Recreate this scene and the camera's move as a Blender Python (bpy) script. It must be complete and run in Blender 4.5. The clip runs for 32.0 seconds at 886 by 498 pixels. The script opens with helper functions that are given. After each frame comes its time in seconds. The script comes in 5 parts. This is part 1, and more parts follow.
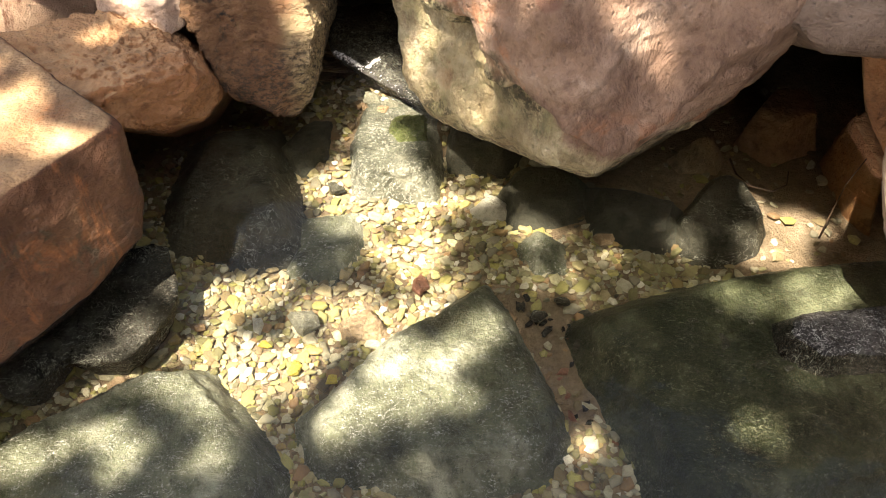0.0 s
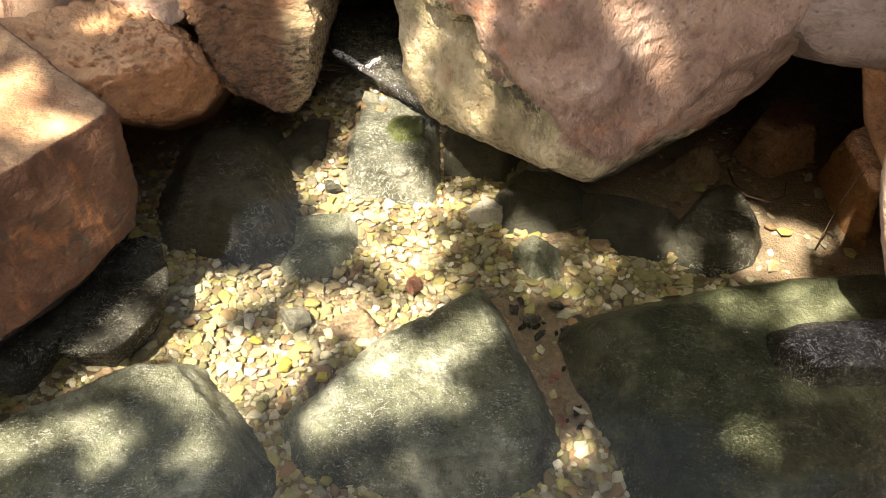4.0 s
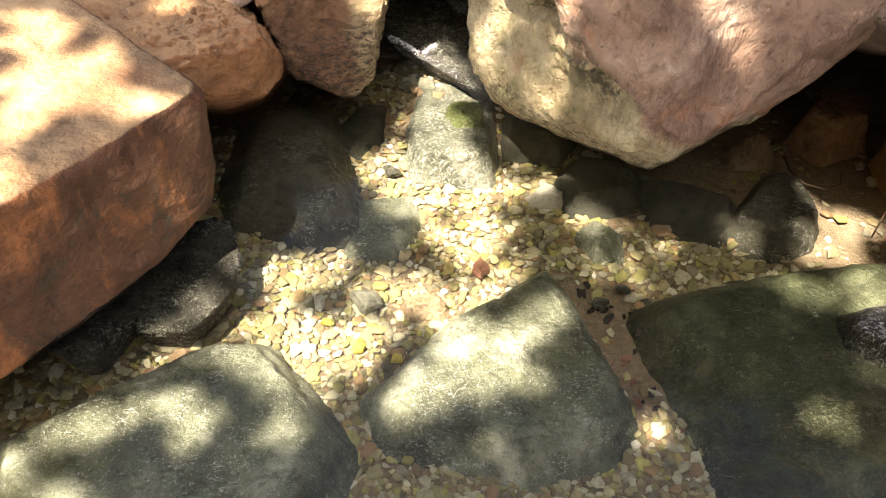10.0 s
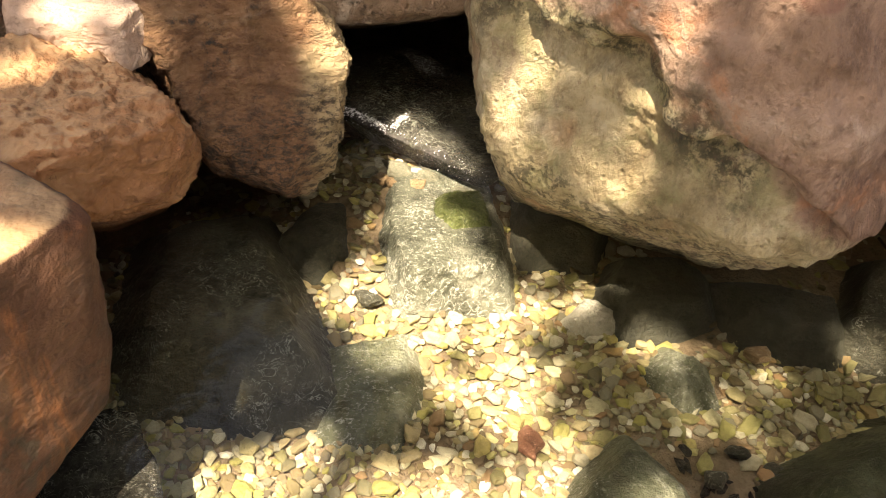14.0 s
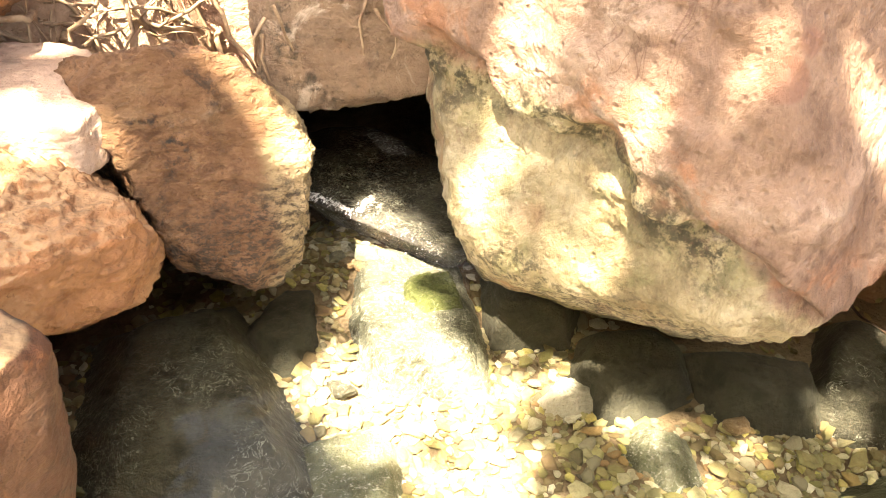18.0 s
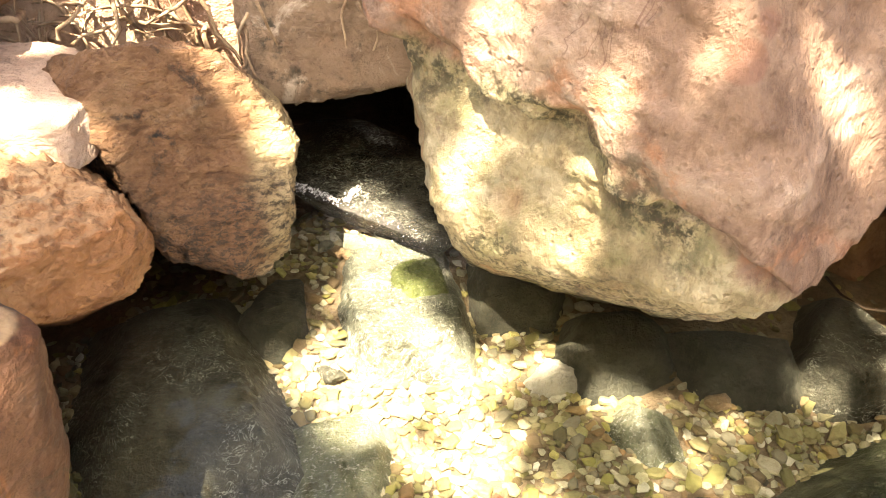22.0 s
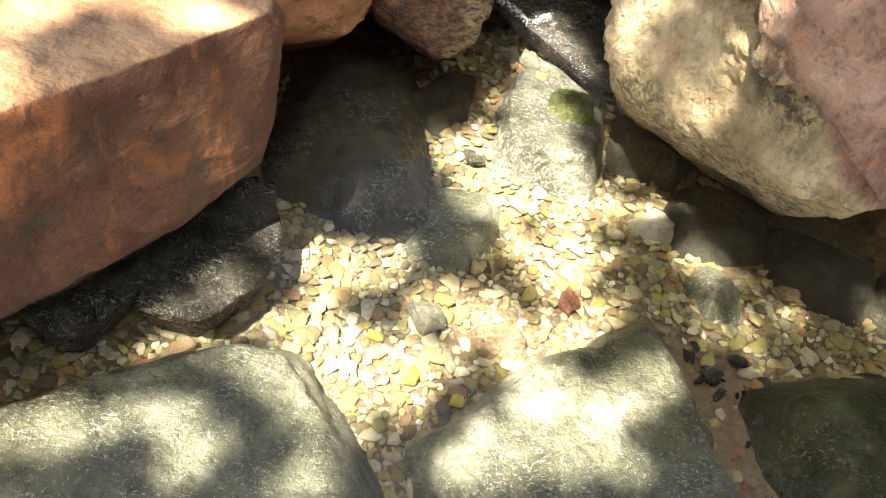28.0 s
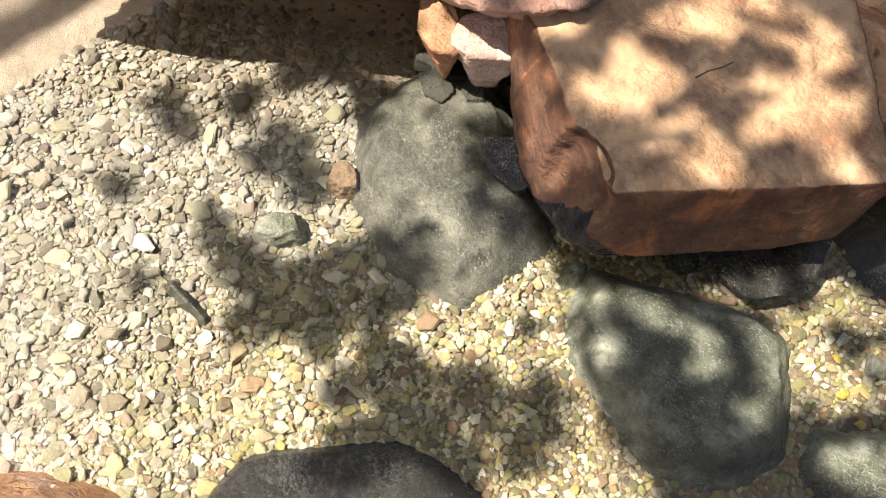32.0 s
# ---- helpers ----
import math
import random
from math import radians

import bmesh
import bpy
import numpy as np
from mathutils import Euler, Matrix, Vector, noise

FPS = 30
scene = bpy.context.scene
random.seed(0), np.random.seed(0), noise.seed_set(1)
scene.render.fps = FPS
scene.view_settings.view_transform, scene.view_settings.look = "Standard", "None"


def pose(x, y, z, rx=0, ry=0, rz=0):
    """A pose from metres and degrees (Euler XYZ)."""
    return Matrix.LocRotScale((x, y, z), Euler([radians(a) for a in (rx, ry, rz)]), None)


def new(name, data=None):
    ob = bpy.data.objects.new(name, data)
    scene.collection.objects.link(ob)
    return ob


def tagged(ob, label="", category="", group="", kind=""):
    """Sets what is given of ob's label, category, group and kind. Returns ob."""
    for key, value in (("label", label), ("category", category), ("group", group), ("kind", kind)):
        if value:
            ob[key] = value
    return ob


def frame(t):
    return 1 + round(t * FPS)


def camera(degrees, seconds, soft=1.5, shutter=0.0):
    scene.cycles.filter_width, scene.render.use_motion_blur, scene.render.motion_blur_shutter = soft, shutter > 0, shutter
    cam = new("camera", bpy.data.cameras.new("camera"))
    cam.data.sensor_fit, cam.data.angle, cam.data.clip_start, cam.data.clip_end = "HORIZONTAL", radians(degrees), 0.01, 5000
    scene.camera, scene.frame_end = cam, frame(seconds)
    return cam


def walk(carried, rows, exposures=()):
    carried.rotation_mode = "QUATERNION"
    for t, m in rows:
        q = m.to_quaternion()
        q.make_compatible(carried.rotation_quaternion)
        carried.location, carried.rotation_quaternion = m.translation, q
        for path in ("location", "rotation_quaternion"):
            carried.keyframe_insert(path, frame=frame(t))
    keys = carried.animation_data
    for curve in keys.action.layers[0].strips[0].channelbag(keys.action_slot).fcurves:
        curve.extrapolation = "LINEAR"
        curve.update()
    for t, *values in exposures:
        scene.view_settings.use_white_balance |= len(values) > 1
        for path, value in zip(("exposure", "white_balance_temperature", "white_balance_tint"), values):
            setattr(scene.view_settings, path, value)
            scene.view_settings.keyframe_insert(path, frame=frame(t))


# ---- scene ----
cam = camera(55.1, 32.0, 0.9)
METRES, EYE, TILT, LEAN, TURN = 2.1, 1.15, -48.0, 0.0, 0.0
ROWS = [
    (0.0, 0.0, 0.0, 0.0, 0.0, 0.0, -0.0),
    (0.5, 0.0006, 0.0025, 0.0013, -0.04, 0.09, -0.07),
    (1.0, 0.0011, 0.0046, -0.0002, -0.11, 0.21, -0.44),
    (1.5, 0.0011, 0.0064, -0.0019, -0.17, 0.3, -0.74),
    (2.0, -0.0008, 0.0066, -0.0035, -0.2, 0.4, -1.12),
    (2.5, -0.0016, 0.0071, -0.0039, -0.22, 0.45, -1.25),
    (3.0, -0.0028, 0.0056, -0.0062, -0.25, 0.52, -1.42),
    (3.5, -0.0013, 0.0051, -0.0077, -0.3, 0.61, -1.66),
    (5.5, 0.006, 0.0002, -0.0108, -0.38, 1.15, -1.57),
    (6.0, 0.0082, -0.0005, -0.0135, -0.41, 1.26, -1.54),
    (6.5, 0.0096, -0.0013, -0.0149, -0.46, 1.34, -1.41),
    (7.0, 0.0086, -0.0027, -0.0197, -0.47, 1.43, -1.4),
    (7.5, 0.0057, -0.0044, -0.0229, -0.48, 1.52, -1.44),
    (8.0, -0.0028, -0.0138, -0.0209, -0.7, 1.72, -1.59),
    (8.5, -0.0138, -0.02, -0.0186, -0.86, 1.8, -1.81),
    (9.0, -0.0312, -0.0316, -0.0165, -0.98, 1.91, -2.0),
    (9.5, -0.0493, -0.0229, -0.0202, -1.14, 1.43, -2.11),
    (10.0, -0.0647, 0.0024, -0.0222, -1.35, 0.68, -1.97),
    (10.5, -0.0866, 0.0564, -0.0135, -1.46, 0.45, -2.07),
    (11.0, -0.1047, 0.0882, 0.0035, -1.57, 0.33, -2.01),
    (11.5, -0.1194, 0.1144, 0.0164, -2.16, 0.24, -1.49),
    (12.0, -0.1246, 0.1383, 0.0179, -4.14, -0.18, -0.03),
    (12.5, -0.1319, 0.1653, 0.0194, -5.27, -0.09, 0.3),
    (13.0, -0.133, 0.194, 0.0185, -7.1, 0.35, 1.68),
    (13.5, -0.1369, 0.2205, 0.0231, -8.83, 2.34, 2.78),
    (14.0, -0.1391, 0.2369, 0.0339, -9.78, 5.31, 2.93),
    (14.5, -0.1388, 0.2473, 0.0406, -10.83, 6.79, 3.53),
    (15.0, -0.1418, 0.2474, 0.0455, -11.12, 7.25, 3.93),
    (15.5, -0.1425, 0.2461, 0.0551, -11.43, 7.72, 4.43),
    (17.5, -0.1425, 0.2433, 0.0561, -11.98, 8.56, 5.8),
    (18.0, -0.1412, 0.2413, 0.0549, -11.94, 8.59, 5.87),
    (18.5, -0.1395, 0.2385, 0.0543, -11.9, 8.63, 6.09),
    (19.0, -0.1359, 0.2381, 0.0522, -11.89, 8.73, 6.19),
    (19.5, -0.1346, 0.2363, 0.0521, -11.86, 8.77, 6.36),
    (20.0, -0.135, 0.2346, 0.0489, -11.72, 8.64, 6.52),
    (20.5, -0.133, 0.2321, 0.046, -11.64, 8.53, 6.76),
    (21.0, -0.132, 0.2297, 0.0449, -11.52, 8.38, 6.82),
    (21.5, -0.1323, 0.2289, 0.0461, -11.54, 8.3, 6.92),
    (22.0, -0.1324, 0.2282, 0.0478, -11.49, 8.17, 7.02),
    (22.5, -0.1338, 0.2302, 0.0479, -11.45, 8.03, 7.09),
    (23.0, -0.1324, 0.2327, 0.0465, -11.38, 7.78, 7.21),
    (23.5, -0.132, 0.235, 0.0446, -11.37, 7.33, 7.31),
    (24.0, -0.1301, 0.2367, 0.0423, -11.33, 6.81, 7.33),
    (24.5, -0.1291, 0.2377, 0.0384, -11.25, 6.22, 7.36),
    (26.5, -0.1104, 0.2109, 0.0124, -10.49, 4.53, 1.38),
    (27.0, -0.1105, 0.2011, 0.0088, -10.2, 3.68, 0.28),
    (27.5, -0.1192, 0.1788, 0.0023, -8.17, 1.86, -3.7),
    (28.0, -0.131, 0.1411, -0.0056, -2.52, -0.91, -12.89),
    (28.5, -0.1475, 0.0862, -0.0043, 7.12, -5.13, -25.55),
    (29.0, -0.1671, 0.0362, 0.0186, 15.01, -7.95, -32.46),
    (29.5, -0.1852, -0.0134, 0.0488, 22.28, -10.83, -36.03),
    (30.0, -0.1965, -0.0745, 0.086, 28.95, -15.15, -36.32),
    (30.5, -0.1921, -0.1194, 0.1174, 32.23, -19.87, -35.29),
    (31.0, -0.1891, -0.1661, 0.1411, 34.46, -25.96, -34.58),
    (31.5, -0.1856, -0.2019, 0.1496, 36.95, -29.27, -34.29),
    (32.0, -0.1944, -0.2061, 0.1362, 39.47, -31.78, -34.31),
]
def exposure_rows():
    """Seconds, stops, kelvin, tint: the camera's own brightness and white balance."""
    return [(0.0, 2.15, 6750, 13), (8.5, 2.02, 6750, 13), (10.0, 2.35, 6700, 13), (11.2, 2.25, 6800, 15), (13.0, 2.15, 7000, 14), (14.0, 2.18, 7400, 14), (15.0, 2.35, 7500, 14),
            (16.0, 2.75, 7500, 15), (17.5, 3.55, 7500, 13), (20.0, 3.4, 7300, 12), (22.0, 3.3, 7300, 11.5), (23.0, 3.05, 7500, 14), (24.5, 2.3, 7500, 15), (27.0, 2.3, 6800, 13),
            (28.2, 2.5, 6450, 13), (29.0, 2.15, 6200, 20), (30.0, 1.0, 6200, 20), (31.0, 1.05, 6200, 20), (32.0, 1.33, 6000, 17)]


walk(cam, [(t, pose(0, 0, EYE, TILT, LEAN, TURN) @ pose(METRES * x, METRES * y, METRES * z, 90 + pitch, roll, yaw)) for t, x, y, z, yaw, pitch, roll in ROWS],
     exposure_rows())

# ---- light: high sun through a tree crown, open sky ----
SUN_WAY = Vector((-0.318, -0.388, 1.0)).normalized()      # towards the sun
world = bpy.data.worlds.new("sky")
scene.world = world
world.use_nodes = True
sky = world.node_tree.nodes.new("ShaderNodeTexSky")
sky.sky_type, sky.sun_disc = "NISHITA", False
sky.air_density, sky.dust_density, sky.ozone_density = 1.0, 6.0, 0.8
sky.sun_elevation = math.asin(SUN_WAY.z)
sky.sun_rotation = math.atan2(SUN_WAY.x, SUN_WAY.y)
backdrop = world.node_tree.nodes["Background"]
world.node_tree.links.new(sky.outputs[0], backdrop.inputs[0])
backdrop.inputs[1].default_value = 0.065
sun = new("sun", bpy.data.lights.new("sun", "SUN"))
sun.data.energy, sun.data.angle, sun.data.color = 5.3, radians(0.55), (1.0, 0.885, 0.75)
sun.matrix_world = SUN_WAY.to_track_quat("Z", "Y").to_matrix().to_4x4()

WATER = 0.13            # level of the pool


# ---- noise and mesh tools ----
def perlin(p, seed=0):
    """Smooth noise, about -1 to 1, at an array of points."""
    p = np.asarray(p, float)
    cell = np.floor(p).astype(np.int64)
    f = p - cell
    w = f * f * f * (f * (f * 6 - 15) + 10)
    total = 0.0
    for dx in (0, 1):
        for dy in (0, 1):
            for dz in (0, 1):
                h = (cell[:, 0] + dx) * 374761393 + (cell[:, 1] + dy) * 668265263 + (cell[:, 2] + dz) * 2147483647 + seed * 974711
                h = (h ^ (h >> 13)) * 1274126177
                h = h ^ (h >> 16)
                a = (h & 1023) / 1023 * 2 * np.pi
                z = ((h >> 10) & 1023) / 1023 * 2 - 1
                s = np.sqrt(1 - z * z)
                dot = s * np.cos(a) * (f[:, 0] - dx) + s * np.sin(a) * (f[:, 1] - dy) + z * (f[:, 2] - dz)
                total = total + dot * (w[:, 0] if dx else 1 - w[:, 0]) * (w[:, 1] if dy else 1 - w[:, 1]) * (w[:, 2] if dz else 1 - w[:, 2])
    return total * 1.5


def fbm(p, scale, octaves=4, seed=0, gain=0.5):
    p = np.asarray(p, float) * scale
    return sum(gain ** k * perlin(p * 2 ** k + 17.3 * k, seed + k) for k in range(octaves))


def ridged(p, scale, octaves=4, seed=0):
    p = np.asarray(p, float) * scale
    return sum(0.5 ** k * (1 - 2 * np.abs(perlin(p * 2 ** k + 9.1 * k, seed + k))) for k in range(octaves))


def smooth(a, b, x):
    t = np.clip((x - a) / (b - a), 0, 1)
    return t * t * (3 - 2 * t)


def mesh_of(name, verts, faces, material, flat=False):
    me = bpy.data.meshes.new(name)
    me.from_pydata(np.asarray(verts).tolist(), [], faces if isinstance(faces, list) else faces.tolist())
    if not flat:
        me.polygons.foreach_set("use_smooth", [True] * len(me.polygons))
    me.materials.append(material)
    me.update()
    return me


BALLS = {}


def ball(level):
    if level not in BALLS:
        bm = bmesh.new()
        bmesh.ops.create_icosphere(bm, subdivisions=level, radius=1.0)
        bm.verts.index_update()
        v = np.array([x.co[:] for x in bm.verts])
        f = np.array([[x.index for x in y.verts] for y in bm.faces])
        bm.free()
        BALLS[level] = v / np.linalg.norm(v, axis=1)[:, None], f
    return BALLS[level]


def facet_arrays(facets):
    a = np.radians([f[0] for f in facets])
    e = np.radians([f[1] for f in facets])
    n = np.stack([np.cos(e) * np.cos(a), np.cos(e) * np.sin(a), np.sin(e)], 1)
    return n, np.array([f[2] for f in facets])


def hewn(facets, ways, sharp):
    """Distance from the centre to a block bounded by facets (azimuth, elevation, distance), with rounded edges."""
    n, d = facet_arrays(facets)
    return np.sum((np.clip(ways @ n.T, 0, None) / d) ** sharp, 1) ** (-1 / sharp)


SOLID = []              # what fills the bed: centre, facets


def rock(name, block, material, label, category="rock", level=6, sharp=18, lumps=0.012, grain=0.006, chips=0.0, seed=1, carve=None, group="", grow=1.02, cuts=0, depth=0.04, strata=None):
    centre, facets = block
    centre = np.array(centre)
    u, f = ball(level)
    r = hewn(facets, u, sharp) * grow
    p = u * r[:, None]
    size = np.median(r)
    g = np.random.default_rng(seed)
    for n in g.normal(size=(cuts, 3)):                  # broken faces
        n = n / np.linalg.norm(n)
        reach = (p @ n).max() * (1 - depth * g.uniform(0.15, 1) ** 1.5)
        over = p @ n > reach
        p[over] *= (reach / (p[over] @ n))[:, None]
    w = p + centre
    d = lumps * fbm(w, 0.9 / size, 3, seed) + grain * fbm(w, 5.5 / size, 4, seed + 5, 0.6)
    d = d + 0.0024 * fbm(w * (1, 1, 1.8), 26, 4, seed + 3, 0.6) * smooth(-0.5, 0.4, perlin(w * 6, seed + 4))
    if chips:
        d = d - chips * smooth(0.25, 0.9, ridged(w * np.array((1, 1, 2.2)), 2.2 / size, 4, seed + 9)) + 0.5 * chips
    if strata:                                          # bedding: overlapping broken leaves of stone
        way, pitch, deep = strata
        way = np.array(way) / np.linalg.norm(way)
        s = w @ way / pitch + 0.9 * fbm(w, 9, 3, seed + 13) + 0.5 * perlin(w * 3, seed + 14)
        tooth = s - np.floor(s)
        rough = smooth(-0.25, 0.25, perlin(w * 7, seed + 15)) * (0.35 + 0.65 * smooth(-0.2, 0.3, perlin(np.c_[np.floor(s), w[:, 0] * 14, w[:, 1] * 14], seed + 16)))
        d = d - deep * (tooth - 0.5 - 0.9 * smooth(0.88, 1.0, tooth)) * rough
    if carve:
        d = d + carve(w, u)
    p = p + u * d[:, None]
    ob = new(name, mesh_of(name, p, f, material))
    ob.location = centre
    SOLID.append((centre, facets))
    return tagged(ob, label, category, group)


# ---- materials ----
class Shade:
    """Short hand for one node material."""

    def __init__(self, name, rough=0.75, metal=0.0, spec=0.35):
        self.m = bpy.data.materials.new(name)
        self.m.use_nodes = True
        self.t = self.m.node_tree
        self.b = self.t.nodes["Principled BSDF"]
        self.b.inputs["Roughness"].default_value = rough
        self.b.inputs["Metallic"].default_value = metal
        self.b.inputs["Specular IOR Level"].default_value = spec
        self.place = self.node("ShaderNodeNewGeometry").outputs["Position"]

    def node(self, kind):
        return self.t.nodes.new(kind)

    def link(self, a, b):
        self.t.links.new(a, b)

    def put(self, value, socket):
        if isinstance(value, (int, float)):
            socket.default_value = value
        elif isinstance(value, tuple):
            socket.default_value = (*value, 1) if len(value) == 3 and len(socket.default_value) == 4 else value
        else:
            self.link(value, socket)

    def scaled(self, x, y, z):
        n = self.node("ShaderNodeMapping")
        self.link(self.place, n.inputs[0])
        n.inputs["Scale"].default_value = (x, y, z)
        return n.outputs[0]

    def noise(self, scale, detail=4, rough=0.6, warp=0.0, at=None):
        n = self.node("ShaderNodeTexNoise")
        self.link(at or self.place, n.inputs["Vector"])
        n.inputs["Scale"].default_value, n.inputs["Detail"].default_value = scale, detail
        n.inputs["Roughness"].default_value, n.inputs["Distortion"].default_value = rough, warp
        return n.outputs[0]

    def cells(self, scale, feature="F1", at=None):
        n = self.node("ShaderNodeTexVoronoi")
        n.feature = feature
        self.link(at or self.place, n.inputs["Vector"])
        n.inputs["Scale"].default_value = scale
        return n.outputs["Distance"]

    def span(self, value, a, b, lo=0.0, hi=1.0):
        n = self.node("ShaderNodeMapRange")
        n.interpolation_type = "SMOOTHSTEP"
        self.link(value, n.inputs[0])
        for k, v in zip((1, 2, 3, 4), (a, b, lo, hi)):
            n.inputs[k].default_value = v
        return n.outputs[0]

    def math(self, op, a, b=0.0):
        n = self.node("ShaderNodeMath")
        n.operation = op
        self.put(a, n.inputs[0])
        self.put(b, n.inputs[1])
        return n.outputs[0]

    def mix(self, fac, a, b, kind="MIX"):
        n = self.node("ShaderNodeMix")
        n.data_type, n.blend_type = "RGBA", kind
        self.put(fac, n.inputs[0])
        self.put(a, n.inputs[6])
        self.put(b, n.inputs[7])
        return n.outputs[2]

    def ramp(self, fac, stops):
        n = self.node("ShaderNodeValToRGB")
        self.link(fac, n.inputs[0])
        e = n.color_ramp.elements
        while len(e) < len(stops):
            e.new(0.5)
        for k, (at, colour) in zip(e, stops):
            k.position, k.color = at, (*colour, 1)
        return n.outputs[0]

    def axis(self, which):
        n = self.node("ShaderNodeSeparateXYZ")
        self.link(self.place, n.inputs[0])
        return n.outputs[which]

    def done(self, colour, height=None, strength=0.5, depth=0.004, rough=None):
        self.put(colour, self.b.inputs["Base Color"])
        if rough is not None:
            self.put(rough, self.b.inputs["Roughness"])
        if height is not None:
            n = self.node("ShaderNodeBump")
            n.inputs["Strength"].default_value, n.inputs["Distance"].default_value = strength, depth
            self.link(height, n.inputs["Height"])
            self.link(n.outputs[0], self.b.inputs["Normal"])
        return self.m


def sandstone(name, dark, mid, pale, stain=(0.05, 0.035, 0.025), stains=0.6, lime=0.3, rough=0.8, wet=None, dust_light=0.0, flank=False, relief=0.7):
    """Weathered sandstone: mottled body, pale lime crust, dark lichen, pits."""
    s = Shade(name, rough)
    body = s.ramp(s.noise(7, 6, 0.62, 0.4), [(0.28, dark), (0.5, mid), (0.72, pale)])
    grit = s.noise(160, 4, 0.7)
    body = s.mix(s.span(grit, 0.35, 0.7, 0.0, 0.35), body, mid)
    layers = s.noise(20, 6, 0.66, 0.3, s.scaled(1, 1, 2.0))
    body = s.mix(s.span(layers, 0.52, 0.68, 0.0, 0.5), body, dark)
    iron = s.noise(3.2, 6, 0.62, 1.0, s.scaled(1, 1, 1.5))
    body = s.mix(s.span(iron, 0.54, 0.66, 0.0, 0.5), body, tuple(c * k for c, k in zip(mid, (1.25, 0.95, 0.75))))
    crust = s.noise(11, 6, 0.68, 0.9)
    body = s.mix(s.span(crust, 0.58, 0.70, 0.0, lime), body, (0.62, 0.52, 0.40))
    spots = s.math("MULTIPLY", s.span(s.noise(9, 5, 0.7, 0.8), 0.50, 0.66), s.span(s.noise(60, 4, 0.65), 0.42, 0.58))
    body = s.mix(s.math("MULTIPLY", spots, stains), body, stain)
    body = s.mix(s.span(s.noise(4.5, 5, 0.65, 1.2), 0.55, 0.72, 0.0, 0.55), body, tuple(0.45 * c for c in dark))
    body = s.mix(s.span(s.noise(85, 5, 0.75), 0.56, 0.7, 0.0, 0.55), body, tuple(0.5 * c for c in dark))
    pits = s.span(s.cells(55), 0.0, 0.28)
    bent = s.mix(0.12, s.scaled(1, 1, 1.6), s.noise(7, 5, 0.65), "ADD")
    cracks = s.math("MULTIPLY", s.span(s.cells(9, "DISTANCE_TO_EDGE", bent), 0.0, 0.05), s.span(s.noise(5, 3, 0.6), 0.35, 0.6, 1.0, 0.2))
    height = s.math("ADD", s.math("MULTIPLY", layers, 1.1), s.math("ADD", s.math("MULTIPLY", s.noise(48, 6, 0.66), 0.9), s.math("MULTIPLY", pits, 0.25)))
    height = s.math("ADD", height, s.math("MULTIPLY", cracks, 0.12))
    gloss = s.span(crust, 0.4, 0.7, rough - 0.12, rough + 0.1)
    if dust_light:            # upward faces paler: dusty film, plus light put into the colour
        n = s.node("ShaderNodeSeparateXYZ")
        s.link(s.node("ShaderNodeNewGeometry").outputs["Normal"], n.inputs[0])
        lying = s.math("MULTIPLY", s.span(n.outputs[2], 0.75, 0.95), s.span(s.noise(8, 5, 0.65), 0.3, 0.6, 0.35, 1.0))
        body = s.mix(s.math("MULTIPLY", lying, dust_light), body, s.ramp(s.noise(16, 6, 0.7, 0.6), [(0.3, (0.26, 0.16, 0.078)), (0.55, (0.45, 0.298, 0.15)), (0.75, (0.54, 0.395, 0.225))]))
        height = s.math("MULTIPLY", height, s.math("SUBTRACT", 1.0, s.math("MULTIPLY", lying, 0.8)))
    if flank:           # slanting splinters, paler yellow flank and black crust of the split face
        body = s.mix(s.math("MULTIPLY", s.span(s.math("ADD", s.axis(0), s.math("MULTIPLY", s.noise(12, 5, 0.6), 0.12)), -0.225, -0.185), 0.7), body, (0.56, 0.45, 0.25))
        slant = s.node("ShaderNodeMapping")
        slant.inputs["Rotation"].default_value = (0, radians(-42), 0)
        slant.inputs["Scale"].default_value = (1, 1, 2.6)
        s.link(s.place, slant.inputs[0])
        splinters = s.noise(22, 6, 0.68, 0.2, slant.outputs[0])
        height = s.math("ADD", height, s.math("MULTIPLY", splinters, 1.3))
        body = s.mix(s.span(splinters, 0.48, 0.36, 0.0, 0.5), body, (0.085, 0.04, 0.018))
        crustline = s.math("MULTIPLY", s.span(s.math("ADD", s.axis(2), s.math("MULTIPLY", s.noise(10, 5, 0.65), 0.16)), 0.40, 0.34), s.span(s.noise(80, 6, 0.78, 0.1, s.scaled(1, 1, 2)), 0.44, 0.60))
        body = s.mix(s.math("MULTIPLY", crustline, 0.85), body, (0.045, 0.038, 0.028))
    if wet:             # rust runs down the broken front
        runs = s.noise(9, 6, 0.66, 0.8, s.scaled(1.2, 1.2, 0.45))
        front = s.span(s.noise(26, 5, 0.7, 0.5), 0.36, 0.6, 0.35, 1.0)
        if dust_light:
            front = s.math("MULTIPLY", front, s.math("SUBTRACT", 1.0, lying))
        body = s.mix(s.math("MULTIPLY", s.span(runs, 0.52, 0.66, 0.0, 0.8), front), body, (0.34, 0.135, 0.045))
        body = s.mix(s.math("MULTIPLY", s.span(runs, 0.46, 0.34, 0.0, 0.75), front), body, (0.035, 0.022, 0.014))
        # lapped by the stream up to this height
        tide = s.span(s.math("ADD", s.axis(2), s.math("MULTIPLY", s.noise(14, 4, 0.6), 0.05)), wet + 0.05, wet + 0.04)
        up = s.math("ADD", 1.071, s.axis(0))                                  # split wet corner: rises along the front, then falls away
